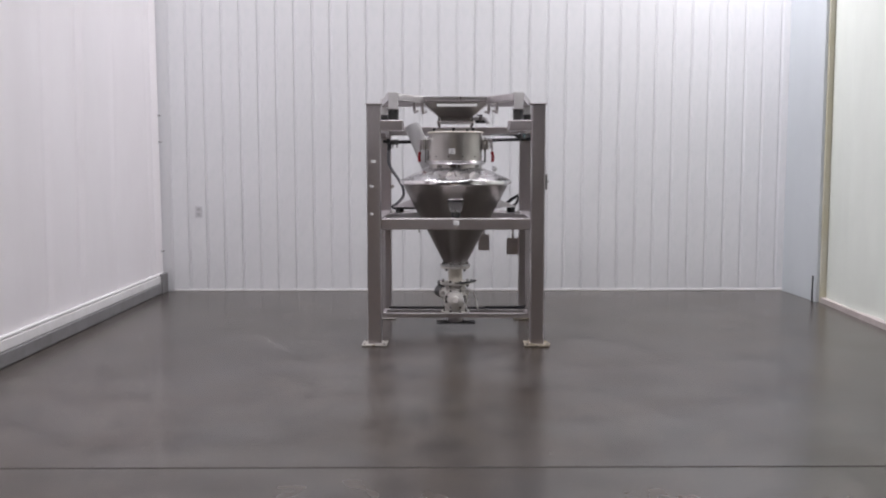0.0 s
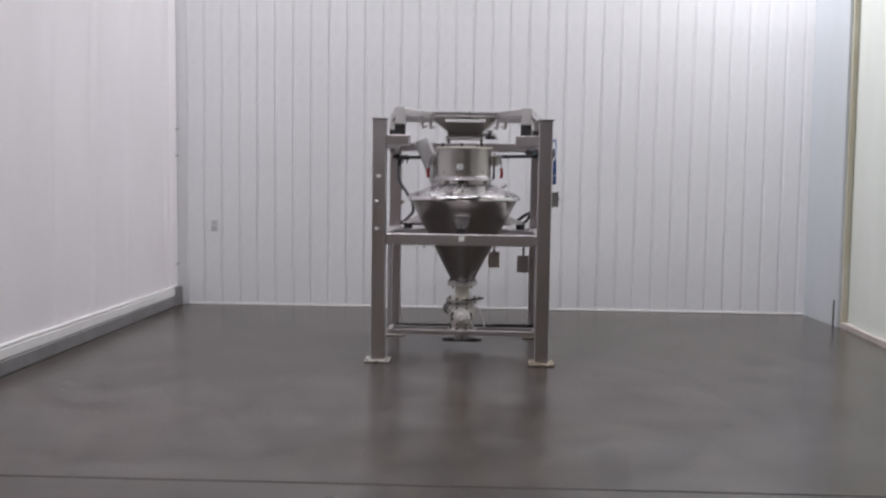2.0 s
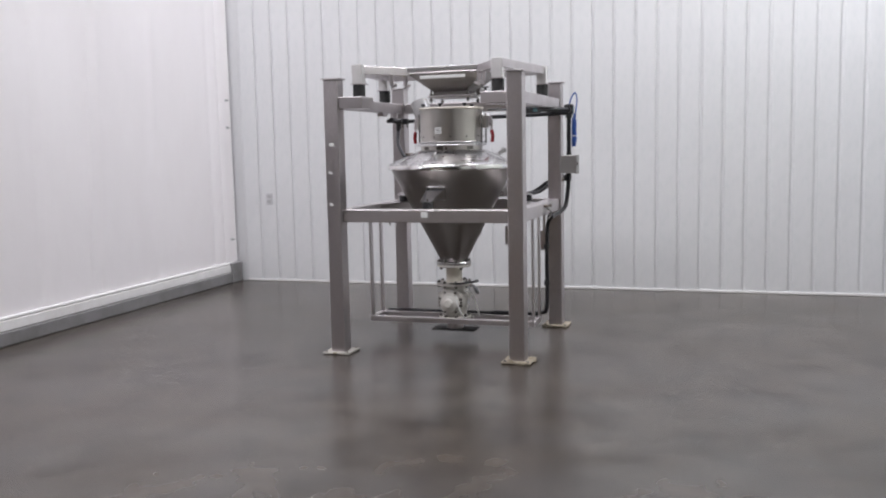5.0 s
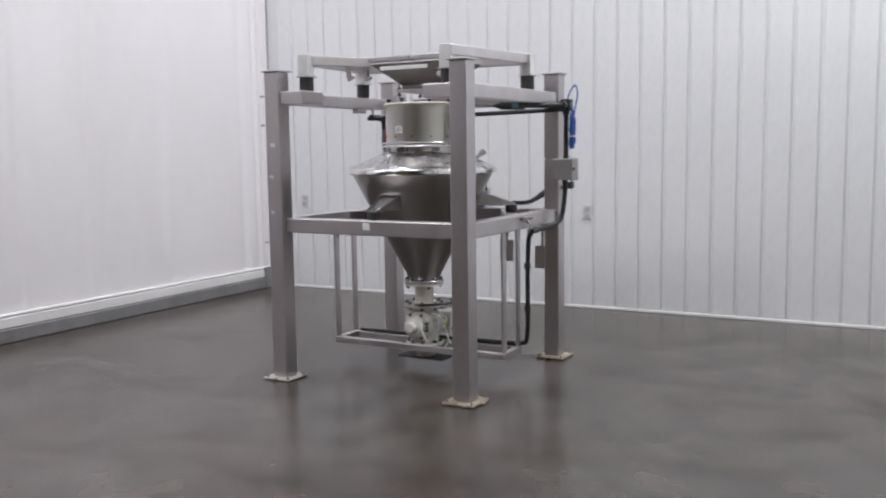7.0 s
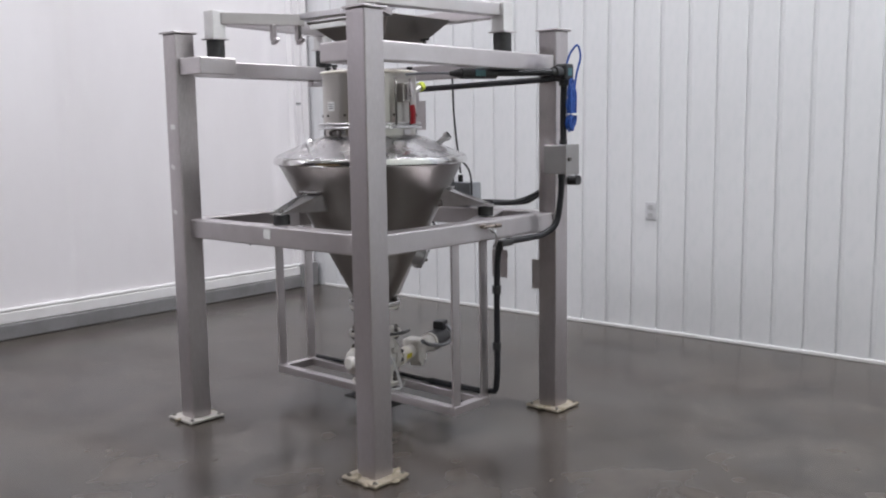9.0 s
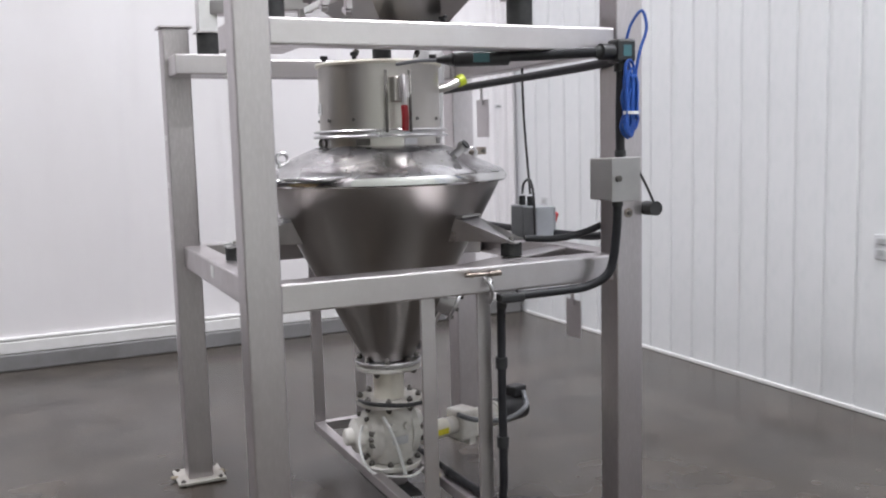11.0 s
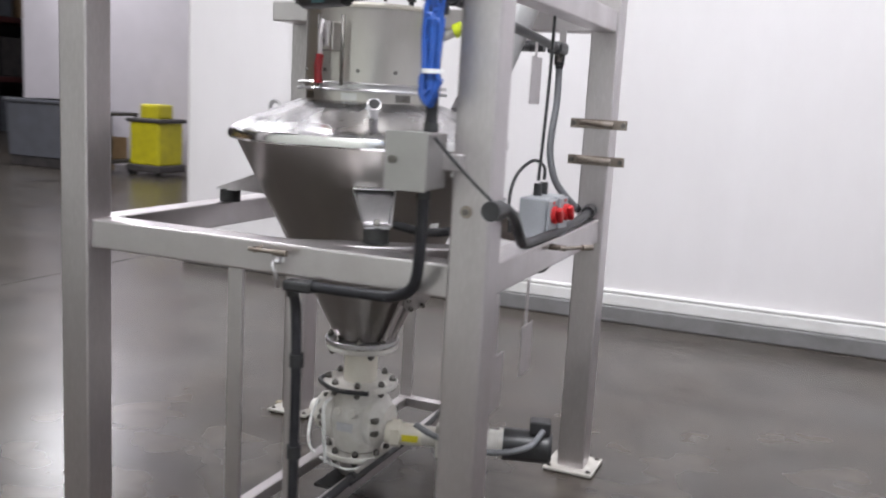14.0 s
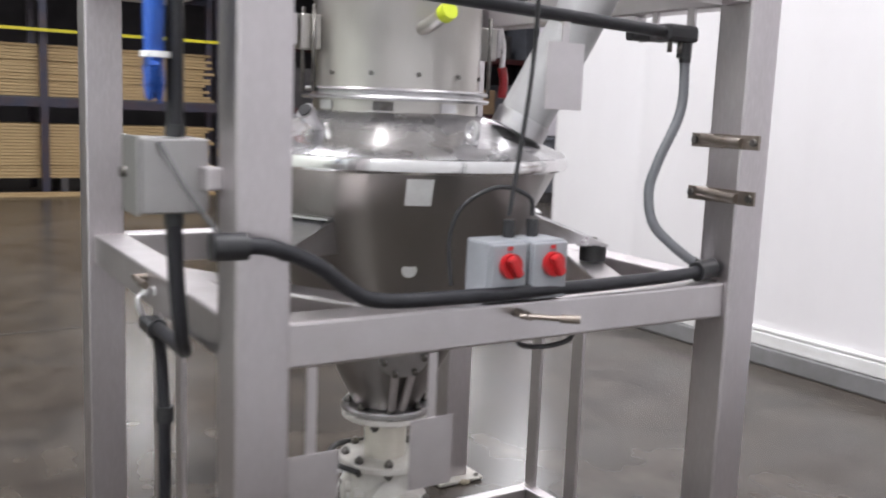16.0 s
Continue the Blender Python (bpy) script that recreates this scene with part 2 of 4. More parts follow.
def smooth_path(points, steps=8):
    pts = [Vector(p) for p in points]
    pts = [pts[0] * 2 - pts[1]] + pts + [pts[-1] * 2 - pts[-2]]
    out = []
    for i in range(1, len(pts) - 2):
        p0, p1, p2, p3 = pts[i - 1:i + 3]
        for s in range(steps):
            t = s / steps
            out.append(0.5 * (2 * p1 + (p2 - p0) * t + (2 * p0 - 5 * p1 + 4 * p2 - p3) * t * t + (3 * p1 - p0 - 3 * p2 + p3) * t ** 3))
    return out + [pts[-2]]


def hose(bm, points, r, seg=12, steps=8, ribs=0.0):
    """A round line that bends through the points."""
    path = smooth_path(points, steps)
    rings = []
    normal = None
    for i, p in enumerate(path):
        d = (path[min(i + 1, len(path) - 1)] - path[max(i - 1, 0)]).normalized()
        if normal is None:
            normal = d.orthogonal().normalized()
        normal = (normal - d * normal.dot(d)).normalized()
        side = d.cross(normal)
        rad = r * (1 + ribs * (i % 2))
        rings.append([bm.verts.new(p + rad * (math.cos(2 * math.pi * k / seg) * normal + math.sin(2 * math.pi * k / seg) * side)) for k in range(seg)])
    for a, b in zip(rings, rings[1:]):
        for k in range(seg):
            bm.faces.new((a[k], a[(k + 1) % seg], b[(k + 1) % seg], b[k])).smooth = True
    bm.faces.new(rings[0][::-1])
    bm.faces.new(rings[-1])
    return bm


def prism(bm, outline, a, b):
    """The outline, drawn in the vertical or slanted plane of its points, thickened by the way from a to b."""
    lo = [bm.verts.new(Vector(p) + Vector(a)) for p in outline]
    hi = [bm.verts.new(Vector(p) + Vector(b)) for p in outline]
    bm.faces.new(lo[::-1])
    bm.faces.new(hi)
    for k in range(len(lo)):
        j = (k + 1) % len(lo)
        bm.faces.new((lo[k], lo[j], hi[j], hi[k]))
    return bm


def mesh_of(name, bm, mat):
    bmesh.ops.recalc_face_normals(bm, faces=bm.faces)
    for e in bm.edges:
        if len(e.link_faces) == 2 and e.calc_face_angle(0) > 0.55:
            e.smooth = False
    data = bpy.data.meshes.new(name)
    bm.to_mesh(data)
    bm.free()
    data.materials.append(mat)
    return data


def part(name, bm, mat, parent=None, label=""):
    """Links a bmesh as one mesh object under a thing or a part."""
    ob = new(name, mesh_of(name, bm, mat))
    if parent:
        ob.parent = parent
        ob.matrix_parent_inverse = Matrix.Translation(parent.location).inverted() if parent.type == "EMPTY" else Matrix()
    return tagged(ob, label)


def thing(name, at, label, category, group="", kind=""):
    ob = new(name)
    ob.empty_display_size = 0.1
    ob.location = at
    return tagged(ob, label, category, group, kind)


def one(name, bm, mat, label, category, group="", kind=""):
    return tagged(part(name, bm, mat), label, category, group, kind)


def B():
    return bmesh.new()


# ---- the room ----
ROOM_TURN = 1.0
room = Matrix.Rotation(radians(ROOM_TURN), 3, "Z")


def in_room(u, v, z=0.0):
    return room @ Vector((u, v, z))


BACK, LEFT, WALL_H = 2.425, -3.11, 5.4

bm = span(B(), (-24, -26, -0.3), (9, 6, 0))
tagged(part("floor", bm, CONCRETE), "polished grey concrete floor with brown stains and scuffs", "floor", kind="structure")
bm = span(B(), (-24, -26, 6.9), (9, 6, 7.1))
tagged(part("ceiling", bm, CEILING), "plain white warehouse ceiling", "ceiling", kind="structure")

# saw-cut joint in the slab, turned with the room
bm = B()
cube(bm, in_room(0, -3.51, 0.0005), (11.5, 0.009, 0.003), room)
tagged(part("floor_joint", bm, material("joint_filler", (0.05, 0.046, 0.042), 0.8)), "dark saw-cut joint across the concrete floor", "floor joint", kind="structure")

bm = B()
cube(bm, in_room(0.35, BACK + 0.12, WALL_H / 2), (7.9, 0.20, WALL_H), room)
wall_north = tagged(part("wall_north", bm, WALL_PAINT), "white ribbed metal wall panels, faintly mottled", "wall", kind="structure")
bm = B()
cube(bm, in_room(0.35, BACK + 0.016, 0.011), (6.75, 0.05, 0.022), room, 0.004)
tagged(part("trim", bm, TRIM_WHITE), "white base trim under the wall panels", "trim", kind="structure")

# curtain wall beside the machine: vinyl sheet, hem board and kerb


def curtain_sheet(name, mat, p, q, z0, z1, label, waves, amp, seed, gather=0.0, thick=0.006):
    p, q = Vector((*p, 0)), Vector((*q, 0))
    d = q - p
    nrm = Vector((-d.y, d.x, 0)).normalized()
    rnd = random.Random(seed)
    waves = [(rnd.uniform(0.4, 1) * amp, rnd.uniform(0.5, 1.5) * waves, rnd.uniform(0, 6.3)) for _ in range(5)]
    folds = [(rnd.uniform(0, d.length), rnd.uniform(0.03, 0.07), rnd.uniform(-0.5, 1.0) * amp * 2.4, rnd.uniform(-0.06, 0.06)) for _ in range(int(d.length * 1.8))]
    bm = B()
    cols = int(d.length / 0.03)
    zs = [z0, z0 + 0.004] + [z0 + (z1 - z0) * j / 24 for j in range(1, 24)] + [z1 - 0.004, z1]
    grid = []
    for i in range(cols + 1):
        s = d.length * i / cols
        col = []
        for z in zs:
            off = sum(a * math.sin(w * s + ph + 0.25 * z) for a, w, ph in waves)
            off += sum(a * math.exp(-((s - c - k * z) / w) ** 2) for c, w, a, k in folds)
            if gather and s > d.length - gather:
                off += 0.018 * math.sin((s - d.length) / 0.0145) * min(1, (s - d.length + gather) / 0.1)
            col.append(bm.verts.new(p + d * (i / cols) + nrm * off + Vector((0, 0, z))))
        grid.append(col)
    for a, b in zip(grid, grid[1:]):
        for j in range(len(zs) - 1):
            bm.faces.new((a[j], b[j], b[j + 1], a[j + 1])).smooth = True
    ob = part(name, bm, mat)
    mod = ob.modifiers.new("thickness", "SOLIDIFY")
    mod.thickness = thick
    return tagged(ob, label, "curtain", kind="structure")


CURTAIN_END = -3.12
a, b = in_room(LEFT - 0.050, CURTAIN_END), in_room(LEFT - 0.050, BACK)
curtain_sheet("curtain_west", CURTAIN, a.xy, b.xy, 0.19, 4.9, "white vinyl curtain wall with soft vertical folds", 4, 0.008, 3, 0.32)
bm = B()
cube(bm, in_room(LEFT - 0.07, (BACK + CURTAIN_END) / 2, 0.055), (0.15, BACK - CURTAIN_END, 0.11), room, 0.012)
tagged(part("curb_west", bm, CURB), "low grey painted concrete curb under the curtain", "curb", kind="structure")
bm = B()
cube(bm, in_room(LEFT - 0.028, (BACK + CURTAIN_END) / 2 - 0.05, 0.15), (0.05, BACK - CURTAIN_END - 0.1, 0.075), room, 0.006)
tagged(part("trim", bm, TRIM_WHITE), "white hem board along the curtain's foot", "trim", kind="structure")
bm = rod(B(), in_room(LEFT - 0.022, CURTAIN_END, 0.203), in_room(LEFT - 0.022, BACK - 0.1, 0.203), 0.014)
tagged(part("trim", bm, TRIM_WHITE), "white rod in the curtain's lower hem", "trim", kind="structure")
bm = rod(B(), in_room(LEFT - 0.05, CURTAIN_END, 4.9), in_room(LEFT - 0.05, BACK, 4.9), 0.03)
tagged(part("trim", bm, TRIM_WHITE), "white rail carrying the curtain", "trim", kind="structure")

bm = B()
cube(bm, in_room(LEFT - 0.055, 2.31, 0.105), (0.15, 0.20, 0.21), room, 0.008)
tagged(part("curb_end", bm, CURB), "grey painted block closing the curb in the corner", "curb", kind="structure")
for z in (0.46, 1.62, 1.90):
    o = in_room(LEFT + 0.012, 2.24, z)
    hk = thing("curtain_hook", o, "small grey hook on the curtain's edge", "hook", "hooks on the curtain's edge")
    part("plate", cube(B(), o, (0.010, 0.05, 0.03), room, 0.003), OUTLET_GREY, hk)
    part("eye", hose(B(), [o + Vector((0.004, -0.02, 0)), o + Vector((0.025, -0.008, 0)), o + Vector((0.025, 0.008, 0)), o + Vector((0.004, 0.02, 0))], 0.004, seg=8), BOLT, hk)

# right side: a pale panel, a yellowed strip and a greenish curtain
R0, R1, R3 = (3.60, 2.80), (3.655, 1.64), (3.62, -0.9)
bm = B()
prism(bm, [(*R0, 0), (*R1, 0), (R1[0] + 0.08, R1[1], 0), (R0[0] + 0.08, R0[1], 0)], (0, 0, 0), (0, 0, WALL_H))
tagged(part("wall_east", bm, PANEL_BLUE), "pale blue-grey flat wall panel in the corner", "wall", kind="structure")
bm = B()
cube(bm, (R1[0] + 0.06, R1[1] - 0.02, WALL_H / 2), (0.07, 0.03, WALL_H), None, 0.006)
tagged(part("trim", bm, YELLOW_STRIP), "yellowed vertical edge strip of the curtain", "trim", kind="structure")
curtain_sheet("curtain_east", CURTAIN_GREEN, (R1[0] + 0.08, R1[1] - 0.05), R3, 0.02, 4.9, "greenish white vinyl curtain with soft folds", 4, 0.010, 8)
curtain_sheet("curtain_east", CURTAIN_GREEN, R3, (4.6, -7.6), 0.02, 4.9, "greenish white vinyl curtain with soft folds", 4, 0.010, 9)
bm = B()
prism(bm, [(R1[0] + 0.03, R1[1], 0), (R3[0] - 0.06, R3[1], 0), (R3[0] + 0.1, R3[1], 0), (R1[0] + 0.2, R1[1], 0)], (0, 0, 0), (0, 0, 0.05))
tagged(part("curb_east", bm, PINK_CURB), "low pinkish concrete curb along the curtain", "curb", kind="structure")
bm = B()
hose(bm, [(3.60, 1.60, 0.0), (3.595, 1.59, 0.12), (3.605, 1.61, 0.27)], 0.008)
one("black_rod", bm, BLACK_PLASTIC, "thin black rod standing upright beside the wall panel", "rod")

# plain walls that close the warehouse
for name, lo, hi, mat, lab in (
        ("wall_south", (-24, -26.2, 0), (9, -26, 6.9), DARK_WALL, "dark far warehouse wall"),
        ("wall_west", (-24.2, -26, 0), (-24, 6, 6.9), DARK_WALL, "dark far warehouse side wall"),
        ("wall_outer_north", (-24, 6, 0), (9, 6.2, 6.9), DARK_WALL, "plain wall closing the warehouse"),
        ("wall_outer_east", (9, -26, 0), (9.2, 6, 6.9), DARK_WALL, "plain wall closing the warehouse"),
        ("wall_partition", (-9.4, -11.4, 0), (-9.2, 6, 6.9), GREY_WALL, "pale lilac-grey partition wall behind the bins")):
    tagged(part(name, span(B(), lo, hi), mat), lab, "wall", kind="structure")

# wall sockets


def outlet(u, z, label):
    o = in_room(u, BACK - 0.004, z)
    ob = thing("wall_outlet", o, label, "wall outlet", "wall outlets")
    part("cover_plate", cube(B(), o, (0.075, 0.008, 0.118), room, 0.003), OUTLET_GREY, ob)
    for dz in (0.027, -0.027):
        part("socket", cube(B(), o + room @ Vector((0, -0.006, dz)), (0.036, 0.006, 0.030), room, 0.002), SOCKET_GREY, ob)


outlet(-2.742, 0.87, "small grey wall outlet on the ribbed wall")
outlet(0.205, 0.82, "small grey wall outlet above a stained panel")

# ---- the steel stand ----
P, S = 0.62, 0.0508
stand = thing("steel_stand", (0, 0, 0), "brushed stainless square-tube stand on four bolted base plates", "machine stand")
for sx, sy in ((-1, -1), (1, -1), (1, 1), (-1, 1)):
    x, y = sx * P, sy * P
    post = part("post", span(B(), (x - S, y - S, 0.012), (x + S, y + S, 1.83), 0.006), STEEL, stand)
    part("top_plate", span(B(), (x - 0.062, y - 0.062, 1.83), (x + 0.062, y + 0.062, 1.839), 0.002), STEEL_FLAT, post)
    bm = span(B(), (x - 0.095, y - 0.095, 0.004), (x + 0.095, y + 0.095, 0.016), 0.003)
    plate = part("base_plate", bm, BASE_STEEL if sx > 0 else PALE_PLATE, post, "stained base plate with anchor bolts")
    rnd = random.Random(int(10 * x + 100 * y))
    for bx, by in ((-1, -1), (1, -1), (1, 1), (-1, 1)):
        bm = rod(B(), (x + bx * 0.075, y + by * 0.075, 0.015), (x + bx * 0.075, y + by * 0.075, 0.021), 0.010, seg=6)
        rod(bm, (x + bx * 0.075, y + by * 0.075, 0.021), (x + bx * 0.075, y + by * 0.075, 0.025), 0.005, seg=8)
        part("anchor_bolt", bm, BOLT, post)
    if (sx, sy) != (-1, 1):
        for _ in range(13 if (sx, sy) == (1, -1) else 5 if sx > 0 else 2):
            bm = B()
            ang, rr = rnd.uniform(0, 6.28), rnd.uniform(0.065, 0.10)
            m = pose(x + rr * math.cos(ang), y + rr * math.sin(ang), rnd.uniform(0.004, 0.016), 0, 0, rnd.uniform(0, 360)) @ Matrix.Diagonal((rnd.uniform(0.015, 0.04), rnd.uniform(0.01, 0.022), rnd.uniform(0.005, 0.011), 1))
            bmesh.ops.create_icosphere(bm, subdivisions=2, radius=1, matrix=m)
            for v in bm.verts:
                v.co += Vector((noise.noise(v.co * 60), noise.noise(v.co * 60 + Vector((9, 0, 0))), 0.5 * noise.noise(v.co * 70))) * 0.008
                v.co.z = max(v.co.z, 0.001)
            part("grout_lump", bm, GROUT, post, "crumbled tan grout")
ZB, ZT = 0.889, 0.975
for lo, hi in (((-0.57, -0.635, ZB), (0.57, -0.550, ZT)), ((-0.57, 0.565, ZB), (0.57, 0.655, ZT)),
               ((0.565, -0.57, ZB), (0.655, 0.57, ZT)), ((-0.655, -0.57, ZB), (-0.565, 0.57, ZT))):
    part("rail", span(B(), lo, hi, 0.006), STEEL_FLAT, stand)
for s in (-1, 1):
    c = Vector((s * 0.452, 0.30, (ZB + ZT) / 2))
    part("diagonal_rail", cube(B(), c, (0.085, 0.60, ZT - ZB - 0.006), Matrix.Rotation(radians(s * 29), 3, "Z"), 0.006), STEEL_FLAT, stand)
UB, UT = 1.640, 1.716
for lo, hi in (((-0.66, -0.57, UB), (-0.585, 0.57, UT)), ((0.585, -0.57, UB), (0.66, 0.57, UT)), ((-0.57, 0.585, UB), (0.57, 0.66, UT))):
    part("upper_rail", span(B(), lo, hi, 0.006), STEEL_FLAT, stand)
for s in (-1, 1):
    lo, hi = sorted((s * 0.40, s * 0.57))
    part("corner_block", span(B(), (lo, -0.655, UB), (hi, -0.46, UT), 0.005), STEEL_FLAT, stand)
# cradle that hangs under the hopper
for s in (-1, 1):
    for y in (-0.095, 0.10):
        x = s * 0.60
        part("hanger_strap", span(B(), (x - 0.006, y - 0.024, 0.128), (x + 0.006, y + 0.024, ZB), 0.002), STEEL_FLAT, stand)
    lo, hi = sorted((s * 0.612, s * 0.572))
    part("cradle_side", span(B(), (lo, -0.12, 0.125), (hi, 0.125, 0.165), 0.003), STEEL_FLAT, stand)
for y in (-0.10, 0.105):
    part("cradle_bar", span(B(), (-0.572, y - 0.02, 0.125), (0.572, y + 0.02, 0.163), 0.003), STEEL_FLAT, stand)
# stained clips on the post
for z in (1.318, 1.187):
    bm = span(B(), (-0.567, 0.522, z - 0.017), (-0.560, 0.728, z + 0.017), 0.001)
    clip = part("clip_bar", bm, BRACKET_STEEL, stand, "brown-stained clip bar")
    for y in (0.535, 0.715):
        part("bolt", rod(B(), (-0.562, y, z), (-0.552, y, z), 0.009, seg=6), BOLT, clip)
    part("saddle", rod(B(), (-0.556, 0.56, z + 0.006), (-0.556, 0.68, z - 0.002), 0.012), BRACKET_STEEL, clip)
bm = rod(B(), (0.670, 0.612, 1.113), (0.675, 0.612, 1.113), 0.016, seg=24)
rust = part("rusty_boss", bm, BRACKET_STEEL, stand, "brown-stained round boss")
part("bolt", rod(B(), (0.675, 0.612, 1.113), (0.683, 0.612, 1.113), 0.008, seg=6), BOLT, rust)
# locking pins on the rails


def lock_pin(at, out, along, reach=0.03):
    at, out, along = Vector(at), Vector(out), Vector(along)
    pin = part("lock_pin", rod(B(), at - out * 0.01, at + out * reach, 0.009), BRACKET_STEEL, stand)
    bm = rod(B(), at + out * (reach - 0.004) - along * 0.02, at + out * reach + along * 0.085, 0.006)
    rod(bm, at + out * reach + along * 0.06, at + out * reach + along * 0.10, 0.009)
    part("pin_lever", bm, BRACKET_STEEL, pin)


lock_pin((0.655, 0.02, 0.955), (1, 0, 0), (0, 1, 0))
lock_pin((0.06, 0.655, 0.955), (0, 1, 0), (-0.8, 0.6, 0), 0.05)
bm = hose(B(), [(0.664, 0.075, 0.94), (0.69, 0.08, 0.92), (0.685, 0.09, 0.885), (0.67, 0.085, 0.86)], 0.006)
rod(bm, (0.668, 0.085, 0.945), (0.678, 0.085, 0.925), 0.012)
part("pin_hook", bm, POLISHED, stand)
bm = hose(B(), [(-0.3, -0.545, 0.955), (-0.29, -0.52, 0.957), (-0.285, -0.51, 0.93), (-0.285, -0.51, 0.86)], 0.005)
part("pin_hook", bm, BOLT, stand)
# labels on the stand
part("label", span(B(), (-0.637, -0.6725, 1.395), (-0.603, -0.6708, 1.417)), WHITE_PAPER, stand, "small white label")
part("label", span(B(), (-0.018, -0.6372, 0.922), (0.028, -0.6354, 0.962)), WHITE_PAPER, stand, "small white label")
part("label", span(B(), (0.656, 0.075, 0.925), (0.6575, 0.096, 0.945)), WHITE_PAPER, stand, "small white label")
for z, w in ((1.22, 0.03), (1.01, 0.025)):
    part("tape_scrap", cube(B(), (-0.635, -0.6716, z), (w, 0.0012, 0.018), Matrix.Rotation(radians(20), 3, "Y")), TRIM_WHITE, stand, "torn pale tape scrap")

# ---- hopper ----
hopper = thing("hopper", (0, 0, 0.975), "satin stainless cone hopper with a polished domed lid", "hopper")
R_TOP, Z_TOP, R_LOW, Z_LOW = 0.437, 1.228, 0.092, 0.565


def cone_r(z):
    return R_LOW + (R_TOP - R_LOW) * (z - Z_LOW) / (Z_TOP - Z_LOW)


bm = lathe(B(), [(R_LOW - 0.004, Z_LOW), (R_LOW, Z_LOW), (cone_r(0.8), 0.8), (cone_r(1.0), 1.0), (R_TOP, Z_TOP), (R_TOP - 0.006, Z_TOP), (R_LOW - 0.004, Z_LOW)], seg=96)
part("cone", bm, SATIN, hopper)
bm = lathe(B(), [(0.43, 1.222), (0.452, 1.222), (0.459, 1.228), (0.460, 1.243), (0.455, 1.254), (0.44, 1.260), (0.43, 1.258), (0.43, 1.222)], seg=96)
part("rim", bm, MIRROR_RIM, hopper, "bright polished rim")
bm = B()
prof = [(0.452, 1.256), (0.44, 1.266), (0.40, 1.283), (0.35, 1.304), (0.30, 1.326), (0.262, 1.342), (0.235, 1.352), (0.21, 1.356)]
lathe(bm, prof, seg=96)
for v in bm.verts:
    v.co.z += 0.004 * noise.noise(Vector((v.co.x * 9, v.co.y * 9, 0)))
part("lid", bm, LID_STEEL, hopper, "polished domed lid with swirl marks")
bm = lathe(B(), [(0.205, 1.35), (0.216, 1.35), (0.216, 1.388), (0.205, 1.388)], seg=72)
part("neck", bm, COLLAR_STEEL, hopper)
bm = lathe(B(), [(0.20, 1.384), (0.243, 1.384), (0.246, 1.389), (0.243, 1.394), (0.222, 1.395), (0.222, 1.402), (0.24, 1.403), (0.243, 1.408), (0.238, 1.413), (0.20, 1.413)], seg=72)
part("clamp_ring", bm, POLISHED, hopper)
bm = lathe(B(), [(0.214, 1.41), (0.219, 1.41), (0.219, 1.64), (0.214, 1.64), (0.214, 1.41)], seg=72)
part("collar", bm, COLLAR_STEEL, hopper, "warm-toned stainless collar")
bm = lathe(B(), [(0.19, 1.636), (0.226, 1.636), (0.231, 1.643), (0.226, 1.65), (0.20, 1.652), (0.19, 1.646), (0.19, 1.636)], seg=72)
part("gasket", bm, CREAM_PVC, hopper, "cream gasket round the collar's top")
for k in range(12):
    ang = radians(15 + 30 * k)
    d = Vector((math.cos(ang), math.sin(ang), 0))
    part("rivet", rod(B(), d * 0.217 + Vector((0, 0, 1.447)), d * 0.224 + Vector((0, 0, 1.447)), 0.006, seg=10), BOLT, hopper)
for k in range(8):
    ang = radians(8 + 45 * k)
    d = Vector((math.cos(ang), math.sin(ang), 0))
    part("slot", cube(B(), d * 0.2165 + Vector((0, 0, 1.369)), (0.003, 0.05, 0.022), Matrix.Rotation(ang, 3, "Z")), BOLT if k % 2 else POLISHED, hopper)
bm = lathe(B(), [(0.0, 0.0), (0.034, 0.0), (0.040, 0.004), (0.040, 0.010), (0.034, 0.010), (0.030, 0.004), (0.0, 0.004)], (0, 0, 0), 28, (0, -1, 0))
for v in bm.verts:
    v.co.z *= 0.42
bmesh.ops.translate(bm, vec=(-0.004, -0.2135, 1.368), verts=bm.verts)
part("neck_port", bm, BOLT, hopper, "dark oval port in the neck")
bm = B()
cube(bm, (-0.028, -0.2185, 1.489), (0.05, 0.003, 0.042), Matrix.Rotation(radians(-7), 3, "Z"))
lab = part("label", bm, WHITE_PAPER, hopper, "white label with small print")
for dz in (-0.010, 0.0, 0.010):
    part("print_line", cube(B(), (-0.028, -0.2203, 1.489 + dz), (0.036, 0.001, 0.003), Matrix.Rotation(radians(-7), 3, "Z")), INK, lab)
# unseen dark disc added across the open collar, darkens the funnel's reflection
part("cover", lathe(B(), [(0.0, 1.640), (0.19, 1.640), (0.192, 1.646), (0.0, 1.647)], seg=48), SATIN, hopper)
for k in (-150, -95, -45, 60):
    ang = radians(k)
    x, y = 0.20 * math.cos(ang), 0.20 * math.sin(ang)
    bm = rod(B(), (x, y, 1.650), (x, y, 1.664), 0.008)
    rod(bm, (x, y, 1.664), (x, y, 1.676), 0.014)
    part("knob", bm, BLACK_PLASTIC, hopper)
